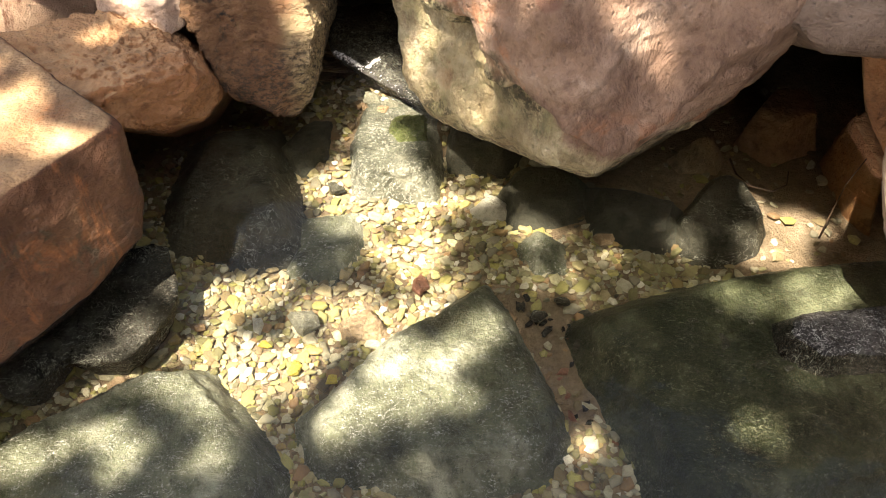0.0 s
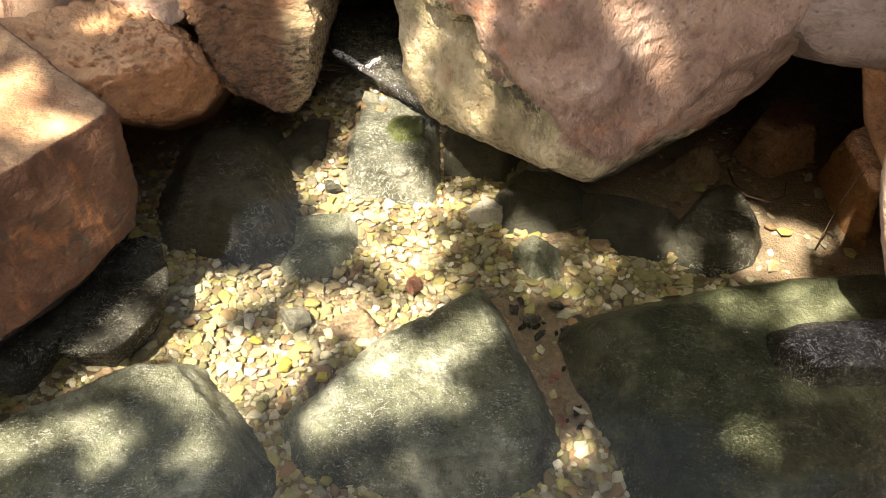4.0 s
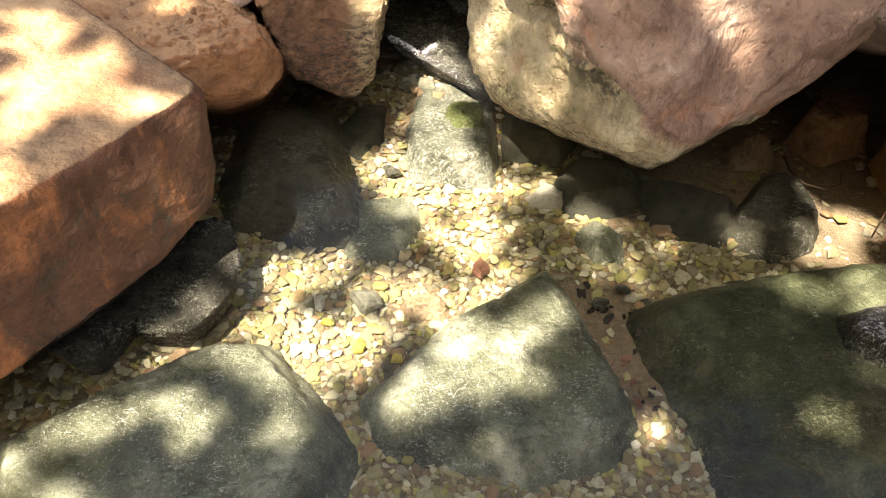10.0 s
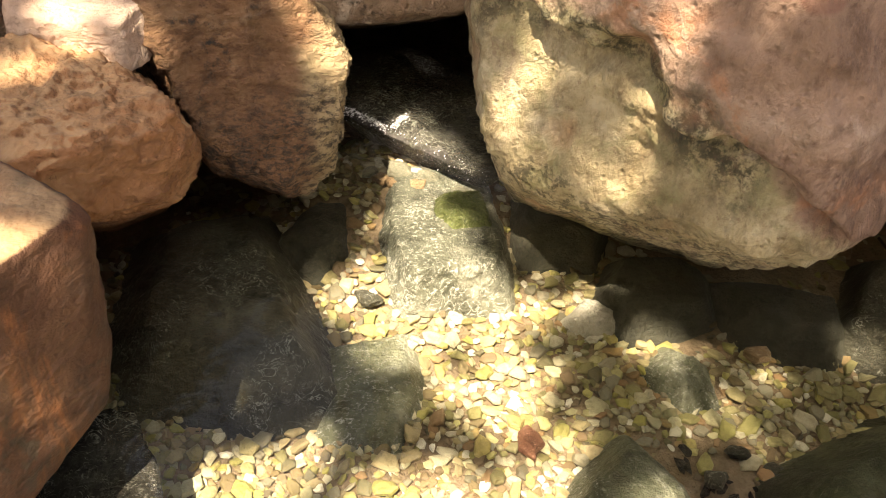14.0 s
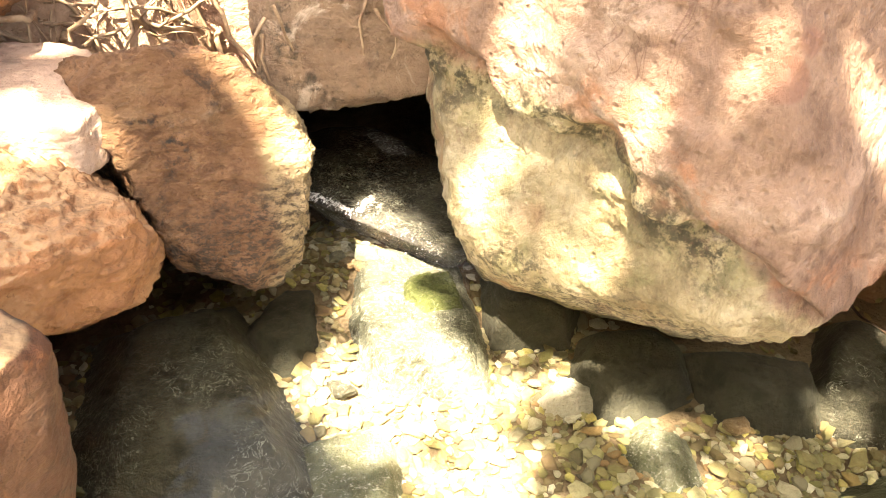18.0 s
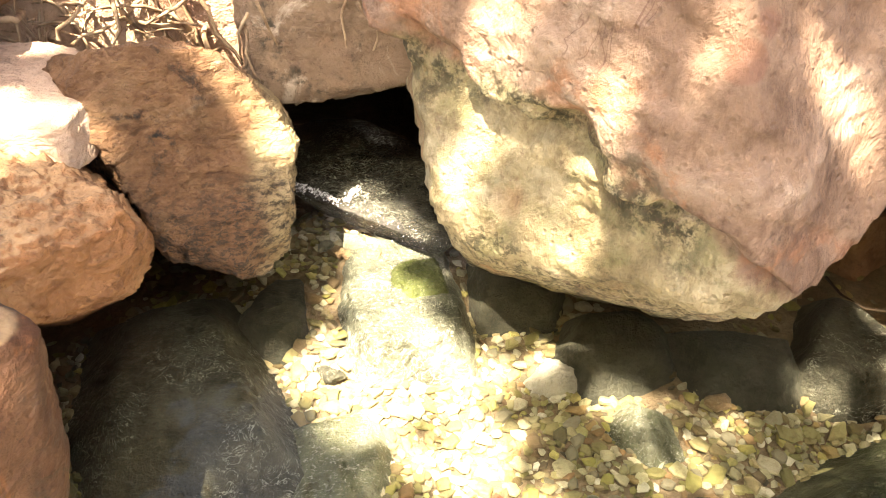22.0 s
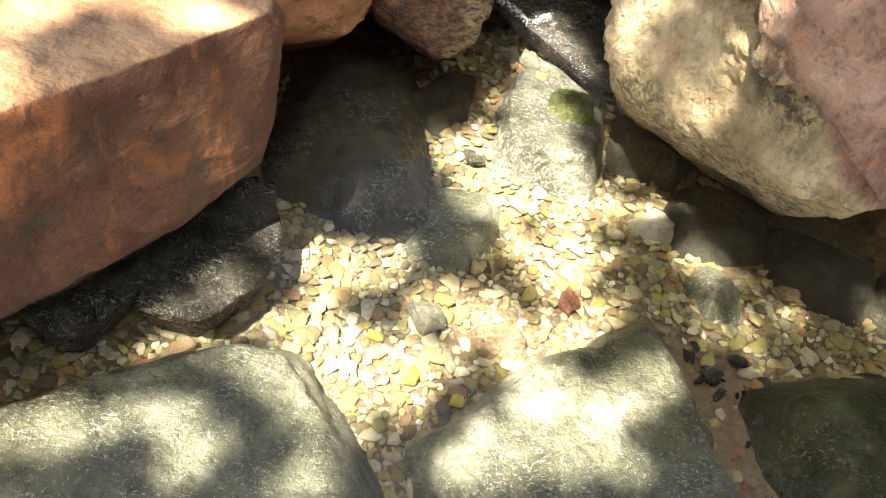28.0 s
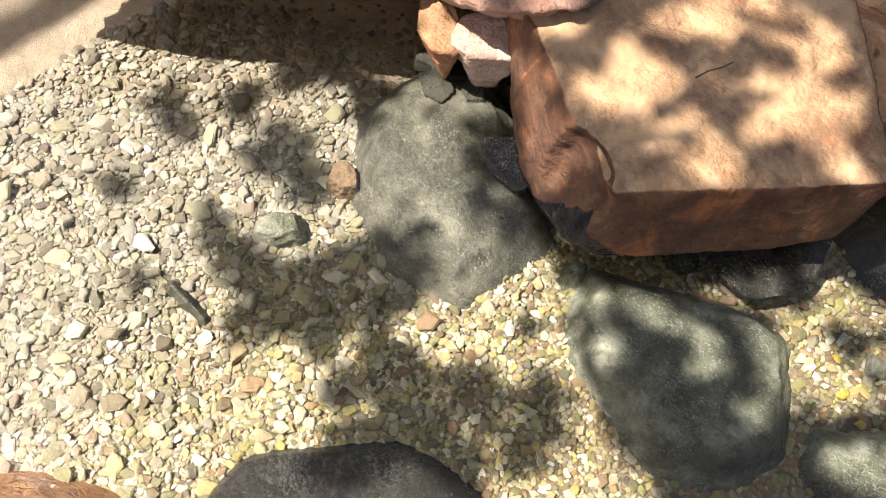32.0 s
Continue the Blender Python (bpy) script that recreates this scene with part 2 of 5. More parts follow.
        down = s.math("SUBTRACT", -1.115, s.math("MULTIPLY", s.axis(0), 1.9))
        split = s.math("SUBTRACT", s.math("MINIMUM", up, down), s.math("ADD", s.axis(2), s.math("MULTIPLY", s.noise(26, 4, 0.65), 0.05)))
        split = s.math("MULTIPLY", s.span(split, -0.028, -0.020), s.span(s.axis(1), 0.60, 0.57))
        leaves = s.noise(60, 5, 0.75, 1.2, s.scaled(0.5, 0.8, 1.6))
        # palest tones stand in for wet glints, painted into the colour
        body = s.mix(split, body, s.ramp(leaves, [(0.46, (0.010, 0.008, 0.007)), (0.60, (0.04, 0.035, 0.032)), (0.72, (0.32, 0.30, 0.28))]))
        height = s.math("ADD", height, s.math("MULTIPLY", s.math("MULTIPLY", split, leaves), 1.5))
        gloss = s.math("SUBTRACT", gloss, s.math("MULTIPLY", split, 0.5))
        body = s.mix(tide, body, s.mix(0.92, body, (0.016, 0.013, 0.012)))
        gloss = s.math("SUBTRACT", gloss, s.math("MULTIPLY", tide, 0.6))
    return s.done(body, height, relief, 0.022, gloss)


def pool_stone(name, dark, mid, pale, vein_caustics=0.25, rough=0.45, speck=0.5, mesh=46, lime=(0.42, 0.43, 0.38)):
    """Stone under water: algae film, pale grainy speckle and a mineral net that also paints in caustic light."""
    s = Shade(name, rough, 0, 0.3)
    body = s.ramp(s.noise(9, 6, 0.6, 0.3), [(0.3, dark), (0.52, mid), (0.75, pale)])
    body = s.mix(s.span(s.noise(5.5, 5, 0.68, 0.7), 0.52, 0.64, 0.0, 0.6), body, dark)
    body = s.mix(0.8, body, s.ramp(s.noise(30, 6, 0.75, 0.4), [(0.34, (0.35, 0.35, 0.35)), (0.5, (0.9, 0.9, 0.88)), (0.66, (1.0, 1.0, 0.96))]), "MULTIPLY")
    light = tuple(min(0.75, 1.5 * c + 0.06) for c in pale)
    patches = s.span(s.noise(13, 5, 0.7, 0.5), 0.40, 0.62, 0.25, 1.0)
    grains = s.math("MAXIMUM", s.math("MULTIPLY", s.span(s.noise(210, 3, 0.75), 0.54, 0.70), 0.7), s.span(s.noise(70, 5, 0.75, 1.5, s.scaled(1, 2.2, 1)), 0.56, 0.68))
    body = s.mix(s.math("MULTIPLY", s.math("MULTIPLY", grains, patches), speck), body, light)
    body = s.mix(s.span(s.noise(120, 4, 0.7), 0.55, 0.72, 0.0, 0.6), body, tuple(0.5 * c for c in dark))
    # pale net: mineral lines, doubling as caustic light painted into the colour
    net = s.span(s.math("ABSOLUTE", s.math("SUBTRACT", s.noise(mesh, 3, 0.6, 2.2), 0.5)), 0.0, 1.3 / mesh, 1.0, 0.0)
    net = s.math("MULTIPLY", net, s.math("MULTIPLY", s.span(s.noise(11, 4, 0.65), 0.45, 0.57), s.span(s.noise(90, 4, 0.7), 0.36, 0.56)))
    body = s.mix(s.math("MULTIPLY", net, vein_caustics), body, lime)
    height = s.math("ADD", s.noise(36, 6, 0.7), s.math("MULTIPLY", s.noise(190, 4, 0.7), 0.5))
    return s.done(body, height, 0.9, 0.012)


ORANGE_ROCK = sandstone("orange_sandstone", (0.16, 0.068, 0.029), (0.35, 0.175, 0.076), (0.47, 0.29, 0.15), stains=0.5, lime=0.12, dust_light=0.6)
# body darkened to hold the sides' shade; the pale top makes up for it
SLAB_ROCK = sandstone("slab_sandstone", (0.046, 0.022, 0.011), (0.106, 0.049, 0.023), (0.195, 0.11, 0.055), (0.06, 0.046, 0.026), stains=0.9, lime=0.08, wet=0.16, dust_light=0.88, relief=0.55)
RUSTY_ROCK = sandstone("rusty_sandstone", (0.112, 0.056, 0.027), (0.275, 0.15, 0.074), (0.43, 0.29, 0.155), (0.035, 0.03, 0.024), 1.0, 0.25, flank=True, relief=1.1)
PALE_ROCK = sandstone("pale_sandstone", (0.34, 0.22, 0.15), (0.50, 0.36, 0.26), (0.62, 0.50, 0.38), stains=0.5, lime=0.5)
BROWN_ROCK = sandstone("brown_sandstone", (0.14, 0.085, 0.05), (0.28, 0.195, 0.125), (0.42, 0.325, 0.225), (0.05, 0.045, 0.03), 0.9, 0.7)
GREY_ROCK = sandstone("grey_sandstone", (0.105, 0.073, 0.053), (0.19, 0.14, 0.105), (0.28, 0.22, 0.17), stains=0.3, lime=0.3)
PINK_ROCK = sandstone("pink_sandstone", (0.25, 0.135, 0.085), (0.43, 0.27, 0.18), (0.55, 0.40, 0.29), stains=0.4, lime=0.3)


def two_toned():
    """The big boulder: pink sandstone above, a yellow limy skirt below and to one side, dark lichen along the seam."""
    s = Shade("pink_and_yellow_sandstone", 0.82)
    pink = s.ramp(s.noise(6, 6, 0.62, 0.4), [(0.28, (0.14, 0.083, 0.053)), (0.5, (0.285, 0.192, 0.132)), (0.72, (0.45, 0.345, 0.255))])
    yellow = s.ramp(s.noise(9, 6, 0.65, 0.5), [(0.3, (0.17, 0.13, 0.062)), (0.5, (0.36, 0.30, 0.17)), (0.72, (0.55, 0.485, 0.33))])
    yellow = s.mix(s.span(s.noise(5.5, 5, 0.65, 0.8), 0.53, 0.66, 0.0, 0.6), yellow, (0.34, 0.20, 0.10))
    yellow = s.mix(s.span(s.noise(13, 5, 0.68, 0.6), 0.5, 0.64, 0.0, 0.55), yellow, (0.22, 0.215, 0.10))
    wander = s.math("MULTIPLY", s.math("SUBTRACT", s.noise(8, 5, 0.65), 0.5), 0.17)
    fall = s.math("MULTIPLY", s.math("MAXIMUM", s.math("SUBTRACT", s.axis(0), 0.03), 0.0), 0.6)
    seam = s.math("ADD", s.math("SUBTRACT", s.math("ADD", s.axis(2), fall), 0.45), wander)
    body = s.mix(s.span(seam, -0.015, 0.012), yellow, pink)
    moss = s.math("MULTIPLY", s.span(s.math("ABSOLUTE", s.math("ADD", seam, 0.022)), 0.0, 0.07, 1.0, 0.0), s.math("MULTIPLY", s.span(s.noise(45, 5, 0.75), 0.42, 0.58), s.span(s.noise(6, 3, 0.6), 0.40, 0.56)))
    body = s.mix(s.math("MULTIPLY", moss, 0.95), body, (0.045, 0.042, 0.022))
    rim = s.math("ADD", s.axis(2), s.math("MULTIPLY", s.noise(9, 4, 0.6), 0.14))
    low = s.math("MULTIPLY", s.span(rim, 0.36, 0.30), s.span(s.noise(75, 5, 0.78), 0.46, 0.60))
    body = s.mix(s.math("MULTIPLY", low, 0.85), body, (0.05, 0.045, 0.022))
    rust = s.math("MULTIPLY", s.span(s.math("ABSOLUTE", s.math("SUBTRACT", seam, 0.035)), 0.0, 0.06, 1.0, 0.0), s.span(s.noise(10, 5, 0.65, 0.7), 0.48, 0.6))
    body = s.mix(s.math("MULTIPLY", rust, 0.75), body, (0.36, 0.17, 0.085))
    runs = s.span(s.math("ABSOLUTE", s.math("SUBTRACT", s.noise(5, 4, 0.6, 0.8, s.scaled(2.2, 2.2, 0.7)), 0.5)), 0.0, 0.008, 1.0, 0.0)
    runs = s.math("MULTIPLY", s.math("MULTIPLY", runs, s.span(s.noise(4, 3, 0.6), 0.5, 0.6)), s.span(seam, 0.05, 0.09))
    body = s.mix(s.math("MULTIPLY", runs, 0.6), body, (0.13, 0.07, 0.05))
    blots = s.math("MULTIPLY", s.span(s.cells(7), 0.16, 0.12), s.span(seam, 0.02, 0.05))
    body = s.mix(s.math("MULTIPLY", blots, 0.6), body, (0.20, 0.095, 0.06))
    spots = s.math("MULTIPLY", s.span(s.noise(8, 5, 0.7, 0.8), 0.55, 0.68), s.span(s.noise(70, 4, 0.65), 0.42, 0.58))
    body = s.mix(s.math("MULTIPLY", spots, 0.5), body, (0.12, 0.07, 0.05))
    body = s.mix(s.span(s.noise(12, 6, 0.7, 0.6), 0.6, 0.72, 0.0, 0.35), body, (0.66, 0.54, 0.42))
    body = s.mix(s.span(s.noise(85, 5, 0.75), 0.56, 0.7, 0.0, 0.5), body, (0.14, 0.075, 0.045))
    body = s.mix(0.75, body, s.ramp(s.noise(34, 6, 0.76, 0.3, s.scaled(1, 1, 0.6)), [(0.34, (0.42, 0.38, 0.34)), (0.5, (0.9, 0.9, 0.9)), (0.66, (1.0, 1.0, 1.0))]), "MULTIPLY")
    pits = s.span(s.cells(60), 0.0, 0.25)
    bent = s.mix(0.12, s.scaled(1, 1, 1.4), s.noise(7, 5, 0.65), "ADD")
    cracks = s.math("MULTIPLY", s.span(s.cells(8, "DISTANCE_TO_EDGE", bent), 0.0, 0.045), s.span(s.noise(5, 3, 0.6), 0.35, 0.6, 1.0, 0.1))
    height = s.math("ADD", s.math("MULTIPLY", s.noise(17, 6, 0.66, 0.5, s.scaled(1, 1, 0.55)), 1.6), s.math("ADD", s.math("MULTIPLY", s.noise(75, 5, 0.65), 0.6), s.math("MULTIPLY", pits, 0.3)))
    return s.done(body, s.math("ADD", height, s.math("MULTIPLY", cracks, 0.12)), 0.65, 0.022)


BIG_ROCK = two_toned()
# the bright net on this one is water-thrown caustic light, painted on
RIFFLE_STONE = pool_stone("caustic_riffle_stone", (0.06, 0.065, 0.05), (0.15, 0.155, 0.122), (0.38, 0.38, 0.32), 0.7, 0.4, 0.9, 36, (0.6, 0.6, 0.54))
GREEN_STONE = pool_stone("green_pool_stone", (0.042, 0.046, 0.026), (0.175, 0.186, 0.13), (0.58, 0.59, 0.50), 0.3, 0.42, 0.75)
GREY_STONE = pool_stone("grey_pool_stone", (0.055, 0.055, 0.041), (0.145, 0.143, 0.112), (0.34, 0.335, 0.265), 0.3, 0.42, 0.75)
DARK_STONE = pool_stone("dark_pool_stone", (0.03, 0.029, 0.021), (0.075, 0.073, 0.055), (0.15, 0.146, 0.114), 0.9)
PALE_STONE = pool_stone("pale_pool_stone", (0.13, 0.13, 0.10), (0.23, 0.225, 0.175), (0.34, 0.33, 0.26), 0.3)
MOSS_STONE = pool_stone("mossy_stone", (0.06, 0.075, 0.025), (0.14, 0.165, 0.06), (0.28, 0.30, 0.15), 0.1)
BROWN_STONE = pool_stone("brown_stone", (0.20, 0.13, 0.075), (0.34, 0.24, 0.15), (0.48, 0.38, 0.26), 0.1)
WHITE_STONE = pool_stone("white_stone", (0.45, 0.42, 0.36), (0.62, 0.60, 0.53), (0.75, 0.73, 0.68), 0.1)
DEEP_STONE = pool_stone("deep_green_stone", (0.016, 0.021, 0.009), (0.048, 0.056, 0.028), (0.22, 0.235, 0.15), 0.2, 0.35, 0.6)
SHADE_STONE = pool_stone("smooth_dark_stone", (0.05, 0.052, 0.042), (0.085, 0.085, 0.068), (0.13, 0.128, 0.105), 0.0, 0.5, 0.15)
# pale specks and lines stand in for glints and ripple light, put into the colour
PLATE_STONE = pool_stone("wet_slaty_stone", (0.014, 0.013, 0.012), (0.055, 0.053, 0.046), (0.16, 0.156, 0.14), 0.9, 0.2, 0.9)
WET_STONE = pool_stone("wet_black_stone", (0.014, 0.013, 0.011), (0.034, 0.031, 0.027), (0.075, 0.07, 0.06), 0.3, 0.16)


def pebble_stuff(name, whole):
    """River pebbles, each of its own colour: ochre, tan, olive, grey, rust, cream."""
    s = Shade(name, 0.5, 0, 0.3)
    tone = s.node("ShaderNodeObjectInfo").outputs["Random"] if whole else s.node("ShaderNodeNewGeometry").outputs["Random Per Island"]
    body = s.ramp(tone, [(0.0, (0.11, 0.08, 0.04)), (0.13, (0.42, 0.35, 0.21)), (0.25, (0.22, 0.21, 0.09)), (0.36, (0.56, 0.52, 0.39)), (0.47, (0.15, 0.14, 0.10)),
                         (0.56, (0.50, 0.46, 0.35)), (0.66, (0.31, 0.29, 0.09)), (0.75, (0.09, 0.082, 0.06)), (0.84, (0.31, 0.19, 0.10)), (0.92, (0.48, 0.44, 0.16)), (0.98, (0.68, 0.65, 0.56))])
    body = s.mix(s.span(s.noise(75, 4, 0.7), 0.42, 0.66, 0.0, 0.4), body, (0.15, 0.115, 0.055))
    body = s.mix(s.span(s.noise(3.5, 3, 0.6), 0.5, 0.7, 0.0, 0.22), body, (0.24, 0.25, 0.09))
    grey = s.math("MULTIPLY", s.span(s.math("ADD", s.axis(0), s.math("MULTIPLY", s.noise(3, 3), 0.5)), -0.55, -1.05), 0.65)
    body = s.mix(grey, body, s.ramp(tone, [(0.0, (0.10, 0.092, 0.078)), (0.25, (0.21, 0.195, 0.17)), (0.5, (0.34, 0.325, 0.29)), (0.75, (0.16, 0.145, 0.118)), (1.0, (0.40, 0.375, 0.325))]))
    return s.done(body, s.noise(110, 5, 0.7), 0.7, 0.006)


PEBBLE = pebble_stuff("pebble", True)
PEBBLES = pebble_stuff("pebbles", False)


def ground_stuff():
    s = Shade("sand_and_soil", 0.85)
    sand = s.ramp(s.noise(12, 5, 0.6), [(0.3, (0.19, 0.137, 0.085)), (0.55, (0.31, 0.235, 0.158)), (0.75, (0.42, 0.335, 0.24))])
    grit = s.noise(230, 3, 0.75)
    sand = s.mix(s.span(grit, 0.5, 0.68, 0.0, 0.6), sand, (0.16, 0.11, 0.06))
    soil = s.ramp(s.noise(30, 6, 0.7), [(0.3, (0.26, 0.165, 0.10)), (0.55, (0.42, 0.29, 0.19)), (0.8, (0.52, 0.39, 0.27))])
    shingle = s.span(s.noise(70, 5, 0.7), 0.38, 0.6)
    sand = s.mix(s.math("MULTIPLY", shingle, 0.35), sand, (0.10, 0.075, 0.045))
    silt = s.ramp(s.noise(18, 5, 0.65), [(0.3, (0.30, 0.24, 0.17)), (0.6, (0.43, 0.35, 0.255)), (0.8, (0.52, 0.44, 0.33))])
    sand = s.mix(s.span(s.math("ADD", s.axis(0), s.math("MULTIPLY", s.noise(4, 3), 0.3)), -0.65, -0.95), sand, silt)
    bank = s.span(s.axis(2), 0.13, 0.24)
    damp = s.span(s.noise(9, 5, 0.7, 0.6), 0.52, 0.64)
    soil = s.mix(damp, soil, (0.17, 0.095, 0.06))
    body = s.mix(bank, sand, soil)
    height = s.math("ADD", s.noise(45, 6, 0.7), s.math("MULTIPLY", grit, 0.5))
    return s.done(body, height, 0.9, 0.015, s.math("SUBTRACT", 0.85, s.math("MULTIPLY", bank, s.math("ADD", 0.3, s.math("MULTIPLY", damp, 0.35)))))


GROUND = ground_stuff()


def water_stuff():
    m = bpy.data.materials.new("clear_stream_water")
    m.use_nodes = True
    t = m.node_tree
    t.nodes.clear()
    new_node = t.nodes.new
    out, mixer, clear, gloss, fres, bump = (new_node("ShaderNode" + k) for k in ("OutputMaterial", "MixShader", "BsdfTransparent", "BsdfGlossy", "Fresnel", "Bump"))
    clear.inputs[0].default_value = (0.93, 0.95, 0.87, 1)
    gloss.inputs["Roughness"].default_value = 0.02
    fres.inputs["IOR"].default_value = 1.42
    geo = new_node("ShaderNodeNewGeometry")
    waves = new_node("ShaderNodeTexNoise")
    waves.inputs["Scale"].default_value, waves.inputs["Detail"].default_value, waves.inputs["Distortion"].default_value = 16, 3, 1.2
    t.links.new(geo.outputs["Position"], waves.inputs["Vector"])
    bump.inputs["Strength"].default_value, bump.inputs["Distance"].default_value = 0.35, 0.012
    rough, fast, stack = new_node("ShaderNodeTexNoise"), [], new_node("ShaderNodeMath")
    rough.inputs["Scale"].default_value, rough.inputs["Detail"].default_value, rough.inputs["Distortion"].default_value = 42, 4, 1.6
    t.links.new(geo.outputs["Position"], rough.inputs["Vector"])
    for spot, reach, height in (((-0.10, 1.33, WATER), 0.26, 2.2), ((-0.66, -0.14, WATER), 0.36, 2.4)):      # the inflow, and the run past the sunken stone
        gap, near, tall = new_node("ShaderNodeVectorMath"), new_node("ShaderNodeMapRange"), new_node("ShaderNodeMath")
        gap.operation, gap.inputs[1].default_value = "DISTANCE", spot
        near.interpolation_type = "SMOOTHSTEP"
        for socket, value in zip(near.inputs[1:5], (reach, reach * 0.4, 0.0, height)):
            socket.default_value = value
        tall.operation = "MULTIPLY"
        t.links.new(geo.outputs["Position"], gap.inputs[0])
        t.links.new(gap.outputs["Value"], near.inputs[0])
        t.links.new(near.outputs[0], tall.inputs[0])
        t.links.new(rough.outputs[0], tall.inputs[1])
        fast.append(tall.outputs[0])
    both = new_node("ShaderNodeMath")
    t.links.new(fast[0], both.inputs[0])
    t.links.new(fast[1], both.inputs[1])
    t.links.new(waves.outputs[0], stack.inputs[0])
    t.links.new(both.outputs[0], stack.inputs[1])
    for a, b in ((stack.outputs[0], bump.inputs["Height"]), (bump.outputs[0], gloss.inputs["Normal"]), (bump.outputs[0], fres.inputs["Normal"]),
                 (fres.outputs[0], mixer.inputs[0]), (clear.outputs[0], mixer.inputs[1]), (gloss.outputs[0], mixer.inputs[2]), (mixer.outputs[0], out.inputs[0])):
        t.links.new(a, b)
    return m


WATER_LOOK = water_stuff()


def plain(name, a, b, scale=30, rough=0.7):
    s = Shade(name, rough)
    n = s.noise(scale, 5, 0.65)
    return s.done(s.mix(s.span(n, 0.3, 0.7), a, b), n, 0.3, 0.004)


LEAF = plain("leaf", (0.045, 0.09, 0.02), (0.09, 0.15, 0.04), 20, 0.5)
BARK = plain("bark", (0.08, 0.055, 0.035), (0.20, 0.15, 0.10), 25, 0.9)
STRAW = plain("dry_stem", (0.17, 0.105, 0.06), (0.42, 0.31, 0.19), 45, 0.75)
CREAM = plain("cream_plastic", (0.70, 0.66, 0.56), (0.76, 0.73, 0.64), 6, 0.35)
YELLOW_STONE = pool_stone("yellow_stone", (0.42, 0.33, 0.05), (0.58, 0.47, 0.08), (0.66, 0.58, 0.16), 0.0)
RED_STONE = pool_stone("red_stone", (0.20, 0.09, 0.06), (0.32, 0.15, 0.10), (0.42, 0.24, 0.17), 0.0)
TWIG = plain("dark_twig", (0.03, 0.02, 0.015), (0.09, 0.06, 0.04), 40, 0.7)

# ---- the ground: pool bed, banks, far country ----
def ground_height(x, y):
    """Bed of the pool near the middle, banks behind the boulders, gently rising country beyond."""
    back = (y - 0.90) * 0.79 - (x + 1.08) * 0.62              # behind the slab
    rise = (0.34 + 0.06 * smooth(-0.75, -0.5, x)) * smooth(0.0, 0.16, back) * smooth(-0.22, -0.38, x)
    right = 0.50 * smooth(1.55, 1.85, y) * smooth(0.05, 0.15, x)
    mid = 0.70 * smooth(1.85, 2.15, y)
    far = 0.6 * smooth(0.9, 1.5, x) + 0.5 * smooth(-2.0, -2.6, x) + 0.3 * smooth(-0.9, -1.5, y)
    ahead, across = ((x + 0.104) + (y - 1.34)) * 0.71, ((x + 0.104) - (y - 1.34)) * 0.71
    riffle = 0.052 * smooth(-0.24, -0.02, ahead) * smooth(0.20, 0.10, np.abs(across)) * smooth(0.22, 0.12, ahead)
    z = 0.028 + np.maximum.reduce([rise, right, mid, far, riffle])
    p = np.stack([x, y, 0 * x], -1).reshape(-1, 3)
    bumps = fbm(p, 3.0, 4, 3).reshape(x.shape) * 0.018 + fbm(p, 14.0, 3, 8).reshape(x.shape) * 0.005
    reach = np.hypot(x, y)
    hills = smooth(6, 60, reach) * (1.5 + 2.0 * fbm(p, 0.05, 3, 12).reshape(x.shape))
    return z + bumps + hills


near = np.linspace(-2.6, 1.8, 200)
xs = np.concatenate([-np.geomspace(900, 2.8, 26), near, np.geomspace(2.0, 900, 26)])
near = np.linspace(-1.6, 2.6, 200)
ys = np.concatenate([-np.geomspace(900, 1.8, 26), near, np.geomspace(2.8, 900, 26)])
gx, gy = np.meshgrid(xs, ys)
nx = len(xs)
idx = np.arange(nx * len(ys)).reshape(len(ys), nx)
quads = np.stack([idx[:-1, :-1], idx[:-1, 1:], idx[1:, 1:], idx[1:, :-1]], -1).reshape(-1, 4)
ground = new("ground", mesh_of("ground", np.stack([gx, gy, ground_height(gx, gy)], -1).reshape(-1, 3), quads, GROUND))
tagged(ground, "sandy stream bed with brown soil banks", "ground", kind="structure")

# ---- the boulders ----
SLAB = ((-0.800, 0.830, 0.280), [(0, 90, 0.125), (0, -90, 0.250), (144, 44, 0.216), (138, 45, 0.211), (-129, -3, 0.328), (-124, -6, 0.324), (-112, -12, 0.329), (-95, -19, 0.330), (-39, -43, 0.254), (-20, -38, 0.285), (-39, 5, 0.247), (51, 0, 0.285), (-115, 18, 0.285), (140, 0, 0.250)])
ORANGE = ((-0.520, 1.150, 0.250), [(0, -90, 0.250), (90, 0, 0.350), (180, 0, 0.330), (43, 39, 0.124), (29, 26, 0.128), (-10, -22, 0.111), (-25, -35, 0.093), (-100, -46, 0.050), (-60, -47, 0.060), (-5, -8, 0.124), (59, 50, 0.123), (111, 49, 0.147), (51, 41, 0.130), (-21, -19, 0.109), (-27, 84, 0.120), (-60, 6, 0.117)])
RUSTY = ((-0.360, 1.330, 0.300), [(0, -90, 0.300), (90, 0, 0.290), (109, 64, 0.111), (52, 58, 0.106), (33, 47, 0.106), (12, 25, 0.126), (-9, -6, 0.148), (-150, -27, 0.107), (-154, -11, 0.090), (-29, -40, 0.185), (-4, -19, 0.154), (-119, -47, 0.144), (-80, 33, 0.082)])
